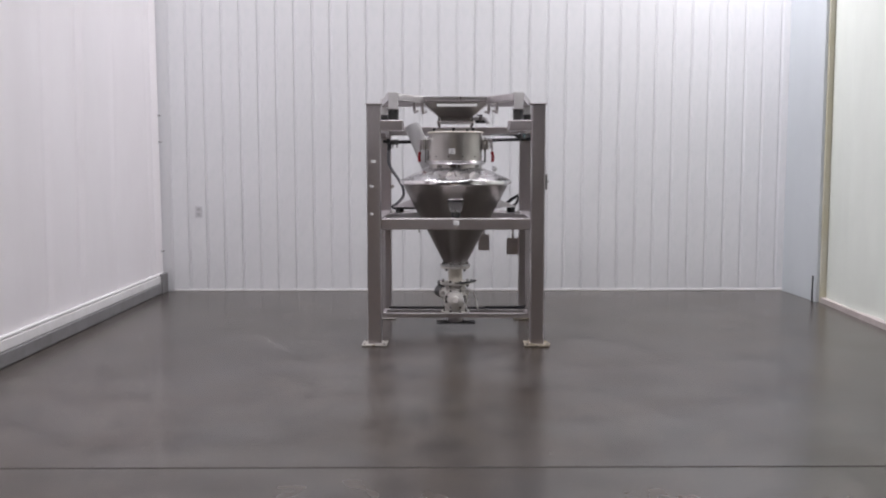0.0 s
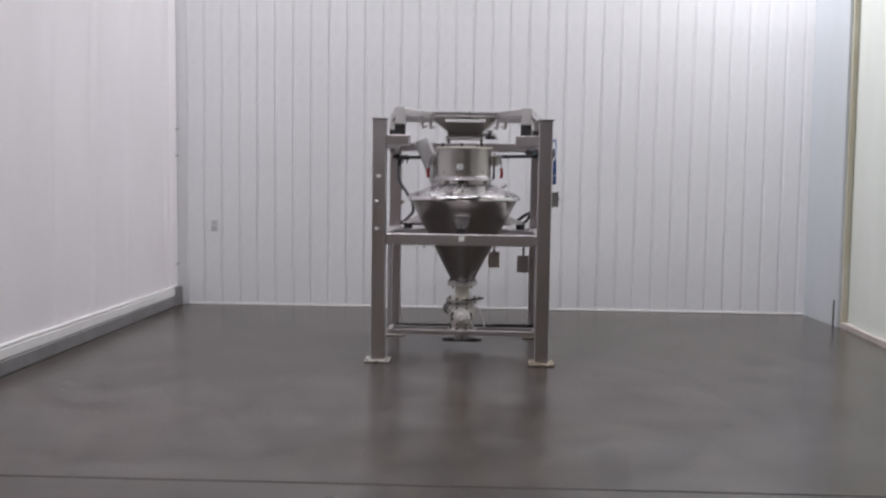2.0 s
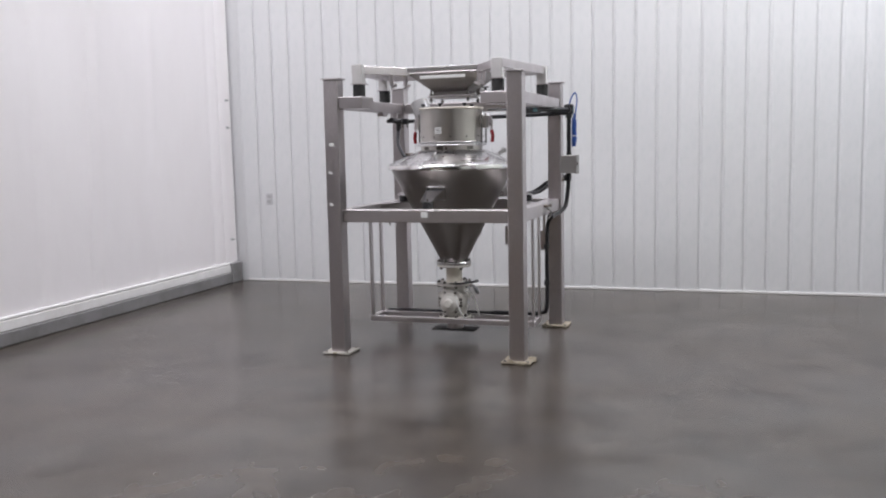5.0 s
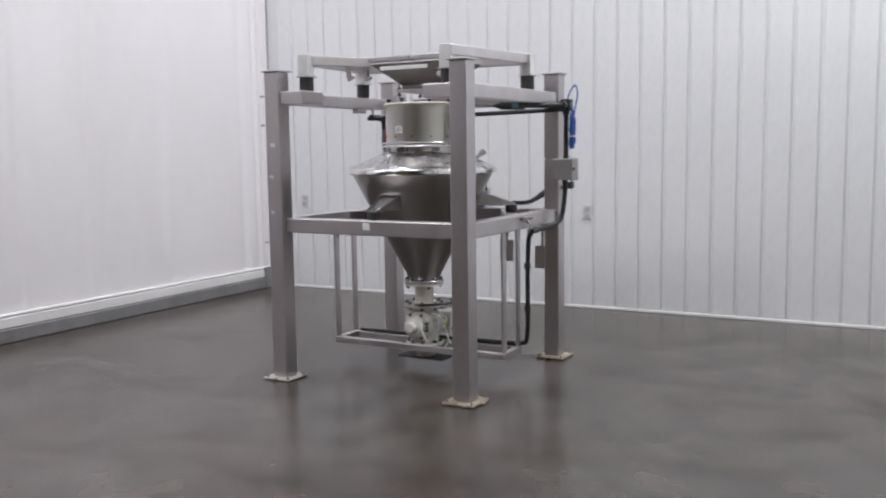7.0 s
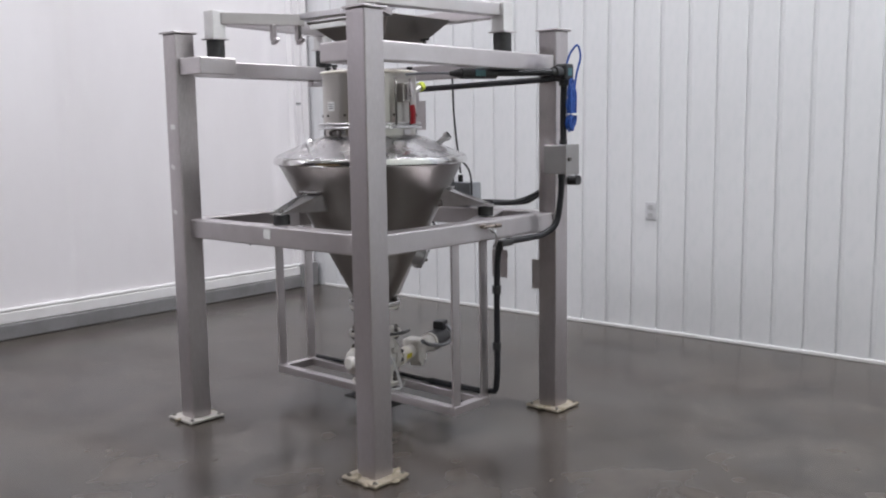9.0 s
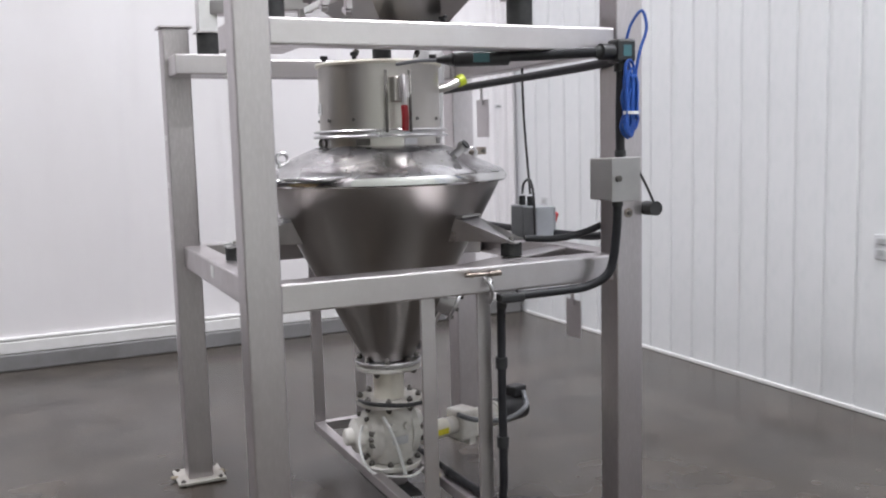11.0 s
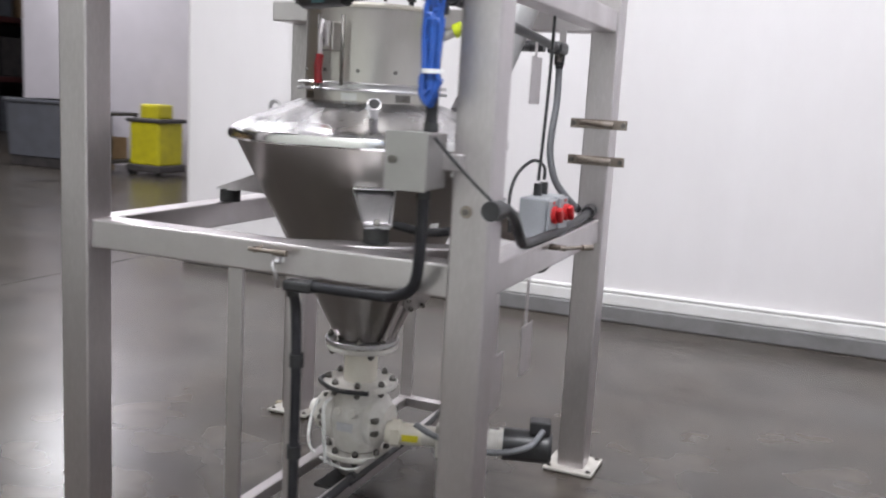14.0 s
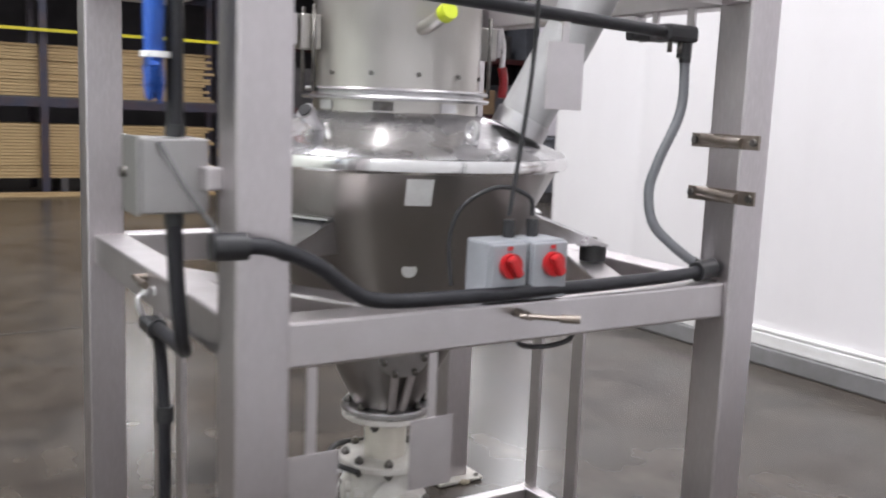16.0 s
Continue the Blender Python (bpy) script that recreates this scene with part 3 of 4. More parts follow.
# three support brackets on rubber feet
for k, base in enumerate((-90, 30, 150)):
    ang = radians(base)
    d, t = Vector((math.cos(ang), math.sin(ang), 0)), Vector((-math.sin(ang), math.cos(ang), 0))
    up = Vector((0, 0, 1))

    def at(r, s, z):
        return d * r + t * s + up * z

    bm = B()
    zi = 1.105
    quads = [
        [at(0.585, -0.034, 1.024), at(0.585, 0.034, 1.024), at(0.50, 0.034, 1.024), at(0.50, -0.034, 1.024)],
        [at(0.515, -0.034, 1.024), at(0.515, 0.034, 1.024), at(cone_r(zi) - 0.01, 0.058, zi), at(cone_r(zi) - 0.01, -0.058, zi)],
        [at(0.585, -0.034, 1.026), at(0.50, -0.034, 1.026), at(cone_r(1.02) - 0.01, -0.045, 1.02), at(cone_r(zi) - 0.01, -0.060, zi)],
        [at(0.585, 0.034, 1.026), at(0.50, 0.034, 1.026), at(cone_r(1.02) - 0.01, 0.045, 1.02), at(cone_r(zi) - 0.01, 0.060, zi)]]
    for q in quads:
        bm.faces.new([bm.verts.new(v) for v in q])
    bracket = part("bracket", bm, POLISHED, hopper, "folded stainless bracket")
    bracket.modifiers.new("thickness", "SOLIDIFY").thickness = 0.005
    part("bracket_lip", cube(B(), at(cone_r(zi) + 0.008, 0, zi + 0.002), (0.03, 0.125, 0.005), Matrix.Rotation(ang, 3, "Z"), 0.002), POLISHED, bracket)
    part("rubber_foot", rod(B(), at(0.55, 0, 0.976), at(0.55, 0, 1.022), 0.036, seg=28), RUBBER, bracket, "black rubber isolator")
    part("bolt", rod(B(), at(0.55, 0, 1.024), at(0.55, 0, 1.040), 0.010, seg=6), BOLT, bracket)
for y in (-0.372, 0.372):
    bm = B()
    m = Matrix.Translation((0, y, 1.318)) @ Matrix.Rotation(radians(90), 4, "Y")
    hose(bm, [m @ Vector((0.020 * math.cos(q), 0.020 * math.sin(q), 0)) for q in [2 * math.pi * i / 12 for i in range(13)]], 0.007, seg=8, steps=3)
    cube(bm, (0, y, 1.294), (0.016, 0.034, 0.012), None, 0.003)
    part("lifting_lug", bm, POLISHED, hopper)
bm = rod(B(), (0.280, 0.150, 1.305), (0.325, 0.174, 1.343), 0.014)
rod(bm, (0.322, 0.172, 1.340), (0.336, 0.180, 1.352), 0.021)
part("nozzle", bm, POLISHED, hopper)
# black disc paints the dark inside of the nozzle's open mouth
part("nozzle_mouth", rod(B(), (0.336, 0.180, 1.352), (0.339, 0.182, 1.355), 0.016), BLACK_PLASTIC, hopper)


def toggle_clamp(x, y, face):
    """A latch on the collar's side, with a red grip hanging down."""
    o = Vector((x, y, 0))
    n = Vector((math.cos(face), math.sin(face), 0))
    t = Vector((-n.y, n.x, 0))
    rot = Matrix.Rotation(face, 3, "Z")
    u = Vector((0, 0, 1))
    bm = cube(B(), n * 0.245 + u * 1.545, (0.055, 0.05, 0.085), rot, 0.004)
    body = part("toggle_clamp", bm, COLLAR_STEEL, hopper, "steel toggle clamp with a red grip")
    part("clamp_plate", cube(B(), n * 0.285 + u * 1.55 + t * 0.005, (0.012, 0.034, 0.075), rot, 0.002), STEEL_FLAT, body)
    for dz in (-0.02, 0.015):
        part("bolt", rod(B(), n * 0.29 + u * (1.55 + dz), n * 0.299 + u * (1.55 + dz), 0.007, seg=6), BOLT, body)
    part("clamp_arm", hose(B(), [n * 0.29 + u * 1.59, n * 0.302 + u * 1.54, n * 0.300 + u * 1.485], 0.008), STEEL_FLAT, body)
    bm = hose(B(), [n * 0.300 + u * 1.487, n * 0.308 + u * 1.45, n * 0.304 + u * 1.405], 0.0125)
    part("grip", bm, RED_GRIP, body, "red rubber grip")
    for s in (-0.045, 0.04):
        part("draw_bolt", rod(B(), n * 0.243 + t * s + u * 1.40, n * 0.243 + t * s + u * 1.61, 0.0055, seg=10), BOLT, body)


toggle_clamp(0.30, -0.03, radians(-5))
toggle_clamp(-0.32, 0.07, radians(168))
# stub outlet with a lime cap
bm = hose(B(), [(0.05, 0.20, 1.555), (0.05, 0.25, 1.565), (0.045, 0.30, 1.585)], 0.017)
stub = part("stub_pipe", bm, COLLAR_STEEL, hopper)
part("cap", rod(B(), (0.045, 0.298, 1.584), (0.043, 0.322, 1.594), 0.022), LIME, stub, "lime plastic cap")
# labels on the cone
ang = math.atan2(0.37, 0.14)
d = Vector((math.cos(ang), math.sin(ang), 0))
tilt = Matrix.Rotation(ang, 3, "Z") @ Matrix.Rotation(radians(27.5), 3, "Y")
part("label", cube(B(), d * (cone_r(1.18) + 0.001) + Vector((0, 0, 1.18)), (0.002, 0.062, 0.07), tilt, 0.0), WHITE_PAPER, hopper, "blank white label")
part("label", rod(B(), d * (cone_r(0.985) - 0.002) + Vector((0, 0, 0.985)), d * (cone_r(0.985) + 0.002) + Vector((0, 0, 0.984)), 0.019), WHITE_PAPER, hopper, "round pale sticker")
# round hatch low on the cone
ang = radians(70)
d = Vector((math.cos(ang), math.sin(ang), -0.5)).normalized()
c = Vector((math.cos(ang), math.sin(ang), 0)) * cone_r(0.78) + Vector((0, 0, 0.78))
bm = rod(B(), c - d * 0.03, c + d * 0.05, 0.052, seg=28)
rod(bm, c + d * 0.05, c + d * 0.062, 0.062, seg=28)
hatch = part("vibrator", bm, POLISHED, hopper, "round bolted vibrator pad")
for k in range(6):
    a2 = k * math.pi / 3
    s1 = d.orthogonal().normalized()
    q = c + d * 0.062 + 0.05 * (math.cos(a2) * s1 + math.sin(a2) * d.cross(s1))
    part("bolt", rod(B(), q, q + d * 0.012, 0.008, seg=6), BOLT, hatch)

for off in (-7, 7):
    a2 = radians(75 + off)
    d2 = Vector((math.cos(a2), math.sin(a2), 0))
    bm = rod(B(), d2 * (cone_r(0.77) + 0.02) + Vector((0, 0, 0.77)), d2 * (cone_r(0.585) + 0.018) + Vector((0, 0, 0.578)), 0.011)
    part("stay_rod", bm, STEEL_FLAT, hopper)

# ---- frosted duct behind the collar ----
duct = thing("vent_duct", (-0.22, 0.28, 1.335), "frosted grey plastic vent duct rising from the lid", "duct")
lo, hi = Vector((-0.215, 0.275, 1.345)), Vector((-0.37, 0.37, 1.715))
ax = (hi - lo).normalized()
bm = lathe(B(), [(0.062, 0), (0.066, 0.004), (0.066, (hi - lo).length), (0.062, (hi - lo).length), (0.062, 0)], lo, 32, ax)
part("pipe", bm, DUCT, duct)
part("cuff", lathe(B(), [(0.066, -0.03), (0.072, -0.03), (0.072, 0.012), (0.066, 0.012)], lo, 32, ax), POLISHED, duct)

# ---- rotary valve with its gear motor ----
valve = thing("rotary_valve", (0, 0, 0.07), "white cast rotary valve with a gear motor below the hopper", "rotary valve")


def flange(z0, z1, r, mat, bolts=8, br=0.0):
    bm = lathe(B(), [(0.05, z0), (r - 0.003, z0), (r, z0 + 0.003), (r, z1 - 0.003), (r - 0.003, z1), (0.05, z1)], seg=48)
    f = part("flange", bm, mat, valve)
    for k in range(bolts):
        a2 = 2 * math.pi * (k + 0.5) / bolts
        x, y = (br or r - 0.018) * math.cos(a2), (br or r - 0.018) * math.sin(a2)
        bm = rod(B(), (x, y, z0 - 0.018), (x, y, z1 + 0.018), 0.0065, seg=8)
        rod(bm, (x, y, z0 - 0.012), (x, y, z0), 0.012, seg=6)
        rod(bm, (x, y, z1), (x, y, z1 + 0.012), 0.012, seg=6)
        part("bolt", bm, BOLT, f)


flange(0.546, 0.562, 0.125, POLISHED)
flange(0.525, 0.543, 0.122, WHITE_IRON, 4)
part("spool", lathe(B(), [(0.05, 0.405), (0.058, 0.41), (0.058, 0.525), (0.05, 0.53)], seg=40), CREAM_PVC, valve, "cream plastic spool")
flange(0.392, 0.412, 0.128, WHITE_IRON)
bm = lathe(B(), [(0.07, 0.165), (0.082, 0.175), (0.086, 0.20), (0.095, 0.23), (0.102, 0.28), (0.095, 0.33), (0.086, 0.36), (0.082, 0.385), (0.07, 0.395)], seg=40)
part("body", bm, WHITE_IRON, valve, "white painted valve body")
bm = lathe(B(), [(0.0, 0.185), (0.025, 0.184), (0.032, 0.178), (0.034, 0.155), (0.055, 0.150), (0.064, 0.142), (0.068, 0.11), (0.088, 0.10), (0.094, 0.085), (0.094, 0.06), (0.05, 0.05)], (0, 0, 0.278), 32, (0, -1, 0))
cap = part("end_cover", bm, WHITE_IRON, valve)
for k in range(6):
    a2 = k * math.pi / 3
    part("bolt", rod(B(), (0.08 * math.cos(a2), -0.095, 0.278 + 0.08 * math.sin(a2)), (0.08 * math.cos(a2), -0.115, 0.278 + 0.08 * math.sin(a2)), 0.009, seg=6), BOLT, cap)
bm = lathe(B(), [(0.05, 0.05), (0.094, 0.06), (0.094, 0.085), (0.075, 0.10), (0.06, 0.12), (0.0, 0.12)], (0, 0, 0.278), 32, (0, 1, 0))
part("end_cover", bm, WHITE_IRON, valve)
# dark blocks paint the black lugs and the shaded gaps between flange ribs
for sy in (-1, 1):
    for sx in (-1, 1):
        for dz in (-0.022, 0.022):
            part("lug_gap_block", span(B(), (sx * 0.074 - 0.012, sy * 0.088 - 0.022, 0.278 + dz - 0.009), (sx * 0.074 + 0.012, sy * 0.088 + 0.022, 0.278 + dz + 0.009), 0.003), BOLT, valve, "dark block for a lug and the shaded gap beside it")
for sx in (-1, 1):
    for y in (-0.028, 0.028):
        bm = rod(B(), (sx * 0.085, y, 0.315), (sx * 0.112, y, 0.322), 0.017, 0.013, seg=16)
        part("boss", bm, WHITE_IRON, valve, "white cast boss")
part("nameplate", cube(B(), (0.1025, 0.0, 0.268), (0.003, 0.06, 0.03), None, 0.001), OUTLET_GREY, valve, "small grey nameplate")
flange(0.148, 0.168, 0.118, WHITE_IRON)
part("outlet", lathe(B(), [(0.055, 0.075), (0.06, 0.075), (0.06, 0.15), (0.055, 0.15)], seg=40), STEEL, valve)
part("gate_blade", span(B(), (-0.155, -0.075, 0.066), (0.165, 0.055, 0.078), 0.003), RUBBER, valve, "black slide gate blade")
MX = 0.02
DRIVE_TURN = 16


def drive(bm):
    """Swings the gear motor off the valve's axis."""
    bmesh.ops.rotate(bm, cent=(0, 0.10, 0), matrix=Matrix.Rotation(radians(DRIVE_TURN), 3, "Z"), verts=bm.verts)
    bmesh.ops.translate(bm, vec=(0, 0, -0.028), verts=bm.verts)
    return bm


bm = rod(B(), (MX, 0.11, 0.275), (MX, 0.235, 0.275), 0.038)
rod(bm, (MX, 0.13, 0.275), (MX, 0.16, 0.275), 0.05, seg=6)
coupling = part("coupling", drive(bm), CREAM_PVC, valve)
part("label", drive(span(B(), (MX + 0.0375, 0.17, 0.262), (MX + 0.0395, 0.225, 0.285))), YELLOW_LABEL, coupling, "yellow warning label")
bm = span(B(), (MX - 0.05, 0.285, 0.215), (MX + 0.05, 0.375, 0.335), 0.010)
rod(bm, (MX, 0.23, 0.275), (MX, 0.29, 0.275), 0.034)
rod(bm, (MX, 0.34, 0.275), (MX, 0.50, 0.275), 0.042)
span(bm, (MX - 0.035, 0.335, 0.185), (MX + 0.035, 0.372, 0.22), 0.006)
rod(bm, (MX, 0.495, 0.275), (MX, 0.51, 0.275), 0.052)
part("gearbox", drive(bm), WHITE_IRON, valve, "white painted gearbox")
bm = rod(B(), (MX, 0.51, 0.275), (MX, 0.66, 0.275), 0.054, seg=32)
rod(bm, (MX, 0.66, 0.275), (MX, 0.672, 0.275), 0.054, 0.045, seg=32)
motor = part("motor", drive(bm), BLACK_PLASTIC, valve, "black electric motor")
part("terminal_box", drive(span(B(), (MX - 0.025, 0.595, 0.325), (MX + 0.035, 0.665, 0.37), 0.006)), BLACK_PLASTIC, motor)
bm = hose(B(), [(MX + 0.04, 0.64, 0.345), (MX + 0.10, 0.59, 0.305), (MX + 0.12, 0.46, 0.285), (MX + 0.11, 0.30, 0.315), (0.12, 0.22, 0.35)], 0.010)
part("motor_lead", drive(bm), HOSE_GREY, valve)
bm = hose(B(), [(0.09, -0.06, 0.36), (0.14, -0.06, 0.34), (0.17, -0.04, 0.27), (0.19, -0.02, 0.17)], 0.006)
part("tag_wire", bm, WHITE_PAPER, valve, "white plastic-coated wire")
bm = hose(B(), [(0.05, -0.13, 0.33), (0.07, -0.15, 0.26), (0.11, -0.12, 0.17), (0.13, 0.02, 0.135), (0.10, 0.11, 0.16)], 0.005)
part("tag_wire", bm, WHITE_PAPER, valve, "white plastic-coated wire")
bm = hose(B(), [(0.0, -0.12, 0.409), (0.10, -0.10, 0.418), (0.17, 0.0, 0.418), (0.13, 0.10, 0.41)], 0.008)
part("earth_strap", bm, BLACK_PLASTIC, valve)

# ---- top frame on isolators ----
top = thing("hopper_top_frame", (0, -0.1, 1.716), "bare stainless top frame with a square funnel on rubber isolators", "top frame")
for x, y in ((-0.478, -0.515), (0.478, -0.515), (-0.60, 0.25), (0.60, 0.25)):
    part("isolator", rod(B(), (x, y, 1.717), (x, y, 1.80), 0.041, seg=28), RUBBER, top, "black rubber isolator")
    part("isolator_plate", span(B(), (x - 0.045, y - 0.045, 1.80), (x + 0.045, y + 0.045, 1.806)), STEEL_FLAT, top)
    part("leg", span(B(), (x - 0.035, y - 0.035, 1.806), (x + 0.035, y + 0.035, 1.932), 0.003), LIT_TUBE, top, "square tube, lightened for its reflected front light")


def bar_between(p, q, w, h, z, mat=STEEL_FLAT, name="arm"):
    p, q = Vector((*p, z)), Vector((*q, z))
    d = q - p
    part(name, cube(B(), (p + q) / 2, (d.length, w, h), Matrix.Rotation(math.atan2(d.y, d.x), 3, "Z"), 0.004), mat, top)


for s in (-1, 1):
    bar_between((s * 0.47, -0.49), (s * 0.27, -0.16), 0.07, 0.055, 1.897)
    bar_between((s * 0.488, -0.54), (s * 0.60, 0.29), 0.06, 0.055, 1.900, name="side_rail")
    for hx, hy in ((0.325, -0.30), (0.265, -0.20)):
        bm = span(B(), (s * hx - 0.012, hy - 0.012, 1.80), (s * hx + 0.012, hy + 0.012, 1.875), 0.003)
        hook = part("hook", bm, STEEL_FLAT, top)
        part("hook_tip", cube(B(), (s * (hx - 0.015), hy, 1.797), (0.045, 0.022, 0.016), Matrix.Rotation(radians(s * 25), 3, "Y"), 0.003), STEEL_FLAT, hook)
bar_between((-0.30, -0.16), (0.30, -0.16), 0.075, 0.03, 1.912, POLISHED, "front_plate")
bar_between((-0.58, 0.30), (0.58, 0.30), 0.06, 0.055, 1.901, name="back_rail")
bm = B()
tops = [(-0.27, -0.14), (0.27, -0.14), (0.27, 0.28), (-0.27, 0.28)]
bots = [(-0.12, -0.02), (0.12, -0.02), (0.12, 0.20), (-0.12, 0.20)]
u = [bm.verts.new((*p, 1.89)) for p in tops]
w = [bm.verts.new((*p, 1.765)) for p in bots]
x2 = [bm.verts.new((*p, 1.735)) for p in bots]
for k in range(4):
    j = (k + 1) % 4
    bm.faces.new((u[k], u[j], w[j], w[k]))
    bm.faces.new((w[k], w[j], x2[j], x2[k]))
fun = part("funnel", bm, SATIN, top, "square sheet-steel funnel")
fun.modifiers.new("thickness", "SOLIDIFY").thickness = 0.004
# white strip added to paint the bright reflection below the front plate
part("glint_strip", span(B(), (-0.15, -0.225, 1.842), (0.17, -0.205, 1.864), 0.002), WHITE_PAPER, top, "white strip for the bright reflection under the front plate")

# gate fittings between the funnel and the hopper's collar
part("outlet_frame", span(B(), (-0.155, -0.055, 1.722), (0.155, 0.235, 1.736), 0.003), STEEL_FLAT, top)
for x, y in ((-0.135, -0.035), (0.135, -0.035), (0.135, 0.215), (-0.135, 0.215)):
    bm = rod(B(), (x, y, 1.690), (x, y, 1.790), 0.006, seg=10)
    rod(bm, (x, y, 1.736), (x, y, 1.750), 0.013, seg=6)
    rod(bm, (x, y, 1.700), (x, y, 1.712), 0.013, seg=6)
    part("clamp_stud", bm, BOLT, top, "dark threaded clamp stud")
bm = hose(B(), [(0.13, 0.02, 1.755), (0.20, 0.00, 1.758), (0.25, -0.02, 1.75), (0.265, -0.03, 1.715)], 0.014)
elbow_pipe = part("air_elbow", bm, POLISHED, top, "bright bent air pipe")
part("union_nut", rod(B(), (0.195, 0.002, 1.757), (0.22, -0.007, 1.757), 0.021, seg=6), BOLT, elbow_pipe)
bm = rod(B(), (0.17, 0.16, 1.745), (0.25, 0.18, 1.745), 0.018)
rod(bm, (0.205, 0.169, 1.745), (0.205, 0.169, 1.790), 0.009)
cube(bm, (0.205, 0.169, 1.795), (0.05, 0.014, 0.010), None, 0.003)
part("vent_cock", bm, BLACK_PLASTIC, top, "small black vent cock")

# ---- small valve handle under the far rail ----
crank = thing("shutoff_handle", (-0.575, 0.335, 1.56), "black shutoff handle on a short conduit", "handle")
part("body", rod(B(), (-0.575, 0.30, 1.585), (-0.575, 0.40, 1.585), 0.020), BLACK_PLASTIC, crank)
part("lever", rod(B(), (-0.62, 0.335, 1.58), (-0.50, 0.335, 1.577), 0.014), BLACK_PLASTIC, crank)
part("hanger", span(B(), (-0.592, 0.33, 1.60), (-0.582, 0.35, UB), 0.001), STEEL_FLAT, crank)
part("rail_pad", span(B(), (-0.63, 0.16, 1.612), (-0.585, 0.26, UB - 0.001), 0.003), STEEL_FLAT, stand)

# ---- terminal box on the post ----
box = thing("terminal_box", (0.74, 0.505, 1.165), "small stainless terminal box bolted beside the post", "electrical box")
body = part("body", span(B(), (0.68, 0.455, 1.166), (0.800, 0.557, 1.298), 0.004), BOX_STEEL, box)
part("door", span(B(), (0.801, 0.452, 1.163), (0.807, 0.560, 1.301), 0.002), BOX_STEEL, box)
bm = rod(B(), (0.807, 0.475, 1.235), (0.815, 0.475, 1.235), 0.010)
part("latch", bm, BOLT, box)
part("mount_arm", span(B(), (0.67, 0.50, 1.21), (0.70, 0.60, 1.25), 0.003), STEEL_FLAT, box)


def line(name, pts, r, mat, label, category="conduit", ribs=0.0, steps=8):
    if "conduit" not in name:
        return one(name, hose(B(), pts, r, ribs=ribs, steps=steps), mat, label, category)
    run = thing(name, pts[0], label, category)
    part("tube", hose(B(), pts, r, ribs=ribs, steps=steps), mat, run)
    for p, q in ((pts[0], pts[1]), (pts[-1], pts[-2])):
        p, q = Vector(p), Vector(q)
        d = (q - p).normalized()
        part("end_ferrule", rod(B(), p + d * 0.002, p + d * 0.022, r * 1.22), BLACK_PLASTIC, run, "black threaded end ferrule")
    return run


# ---- conduits and cables ----
line("conduit", [(0.735, 0.535, 1.30), (0.735, 0.535, 1.45), (0.735, 0.54, 1.60)], 0.015, CONDUIT, "dark upright conduit above the terminal box")
fit_box = thing("conduit_fitting", (0.735, 0.545, 1.59), "black conduit junction fitting with a teal label", "conduit fitting")
part("body", span(B(), (0.705, 0.505, 1.595), (0.768, 0.575, 1.67), 0.010), BLACK_PLASTIC, fit_box)
part("hub", rod(B(), (0.735, 0.46, 1.63), (0.735, 0.51, 1.63), 0.026), BLACK_PLASTIC, fit_box)
part("hub", rod(B(), (0.735, 0.54, 1.57), (0.735, 0.54, 1.60), 0.024), BLACK_PLASTIC, fit_box)
part("label", span(B(), (0.768, 0.525, 1.615), (0.7695, 0.555, 1.65)), TEAL, fit_box, "teal label")
line("conduit", [(0.735, 0.47, 1.63), (0.70, 0.40, 1.628), (0.63, 0.30, 1.626), (0.58, 0.20, 1.625)], 0.016, CONDUIT, "dark conduit under the upper rail")
sensor = thing("inline_sensor", (0.49, 0.12, 1.60), "black inline sensor with a teal label", "sensor")
part("body", rod(B(), (0.585, 0.215, 1.622), (0.52, 0.055, 1.620), 0.024), BLACK_PLASTIC, sensor)
part("label", cube(B(), (0.576, 0.125, 1.622), (0.003, 0.05, 0.028), Matrix.Rotation(radians(-22), 3, "Z")), TEAL, sensor, "teal label")
part("tip", rod(B(), (0.52, 0.055, 1.620), (0.49, 0.01, 1.620), 0.022, 0.008), BLACK_PLASTIC, sensor)
part("wire", hose(B(), [(0.495, 0.015, 1.620), (0.40, -0.02, 1.625), (0.28, -0.04, 1.625)], 0.006), HOSE_GREY, sensor)
line("conduit", [(0.71, 0.56, 1.61), (0.5, 0.548, 1.602), (0.0, 0.51, 1.590), (-0.53, 0.462, 1.578)], 0.015, CONDUIT, "dark conduit slung below the back rail")
elbow = thing("conduit_elbow", (-0.55, 0.46, 1.556), "black conduit elbow with clamp screws", "conduit fitting")
part("body", span(B(), (-0.60, 0.432, 1.556), (-0.49, 0.486, 1.600), 0.012), BLACK_PLASTIC, elbow)
part("hub", rod(B(), (-0.575, 0.459, 1.52), (-0.575, 0.459, 1.565), 0.019), BLACK_PLASTIC, elbow)
for x in (-0.51, -0.545):
    part("screw", rod(B(), (x, 0.472, 1.530), (x, 0.472, 1.560), 0.006, seg=8), BOLT, elbow)
part("hanger", span(B(), (-0.595, 0.45, 1.598), (-0.585, 0.475, 1.645), 0.002), STEEL_FLAT, elbow)
line("flexible_conduit", [(-0.580, 0.459, 1.53), (-0.578, 0.46, 1.39), (-0.502, 0.47, 1.26), (-0.462, 0.485, 1.187), (-0.458, 0.51, 1.11), (-0.501, 0.54, 1.055), (-0.565, 0.575, 1.003)], 0.012, HOSE_GREY, "grey flexible conduit sagging beside the post", ribs=0.08, steps=16)
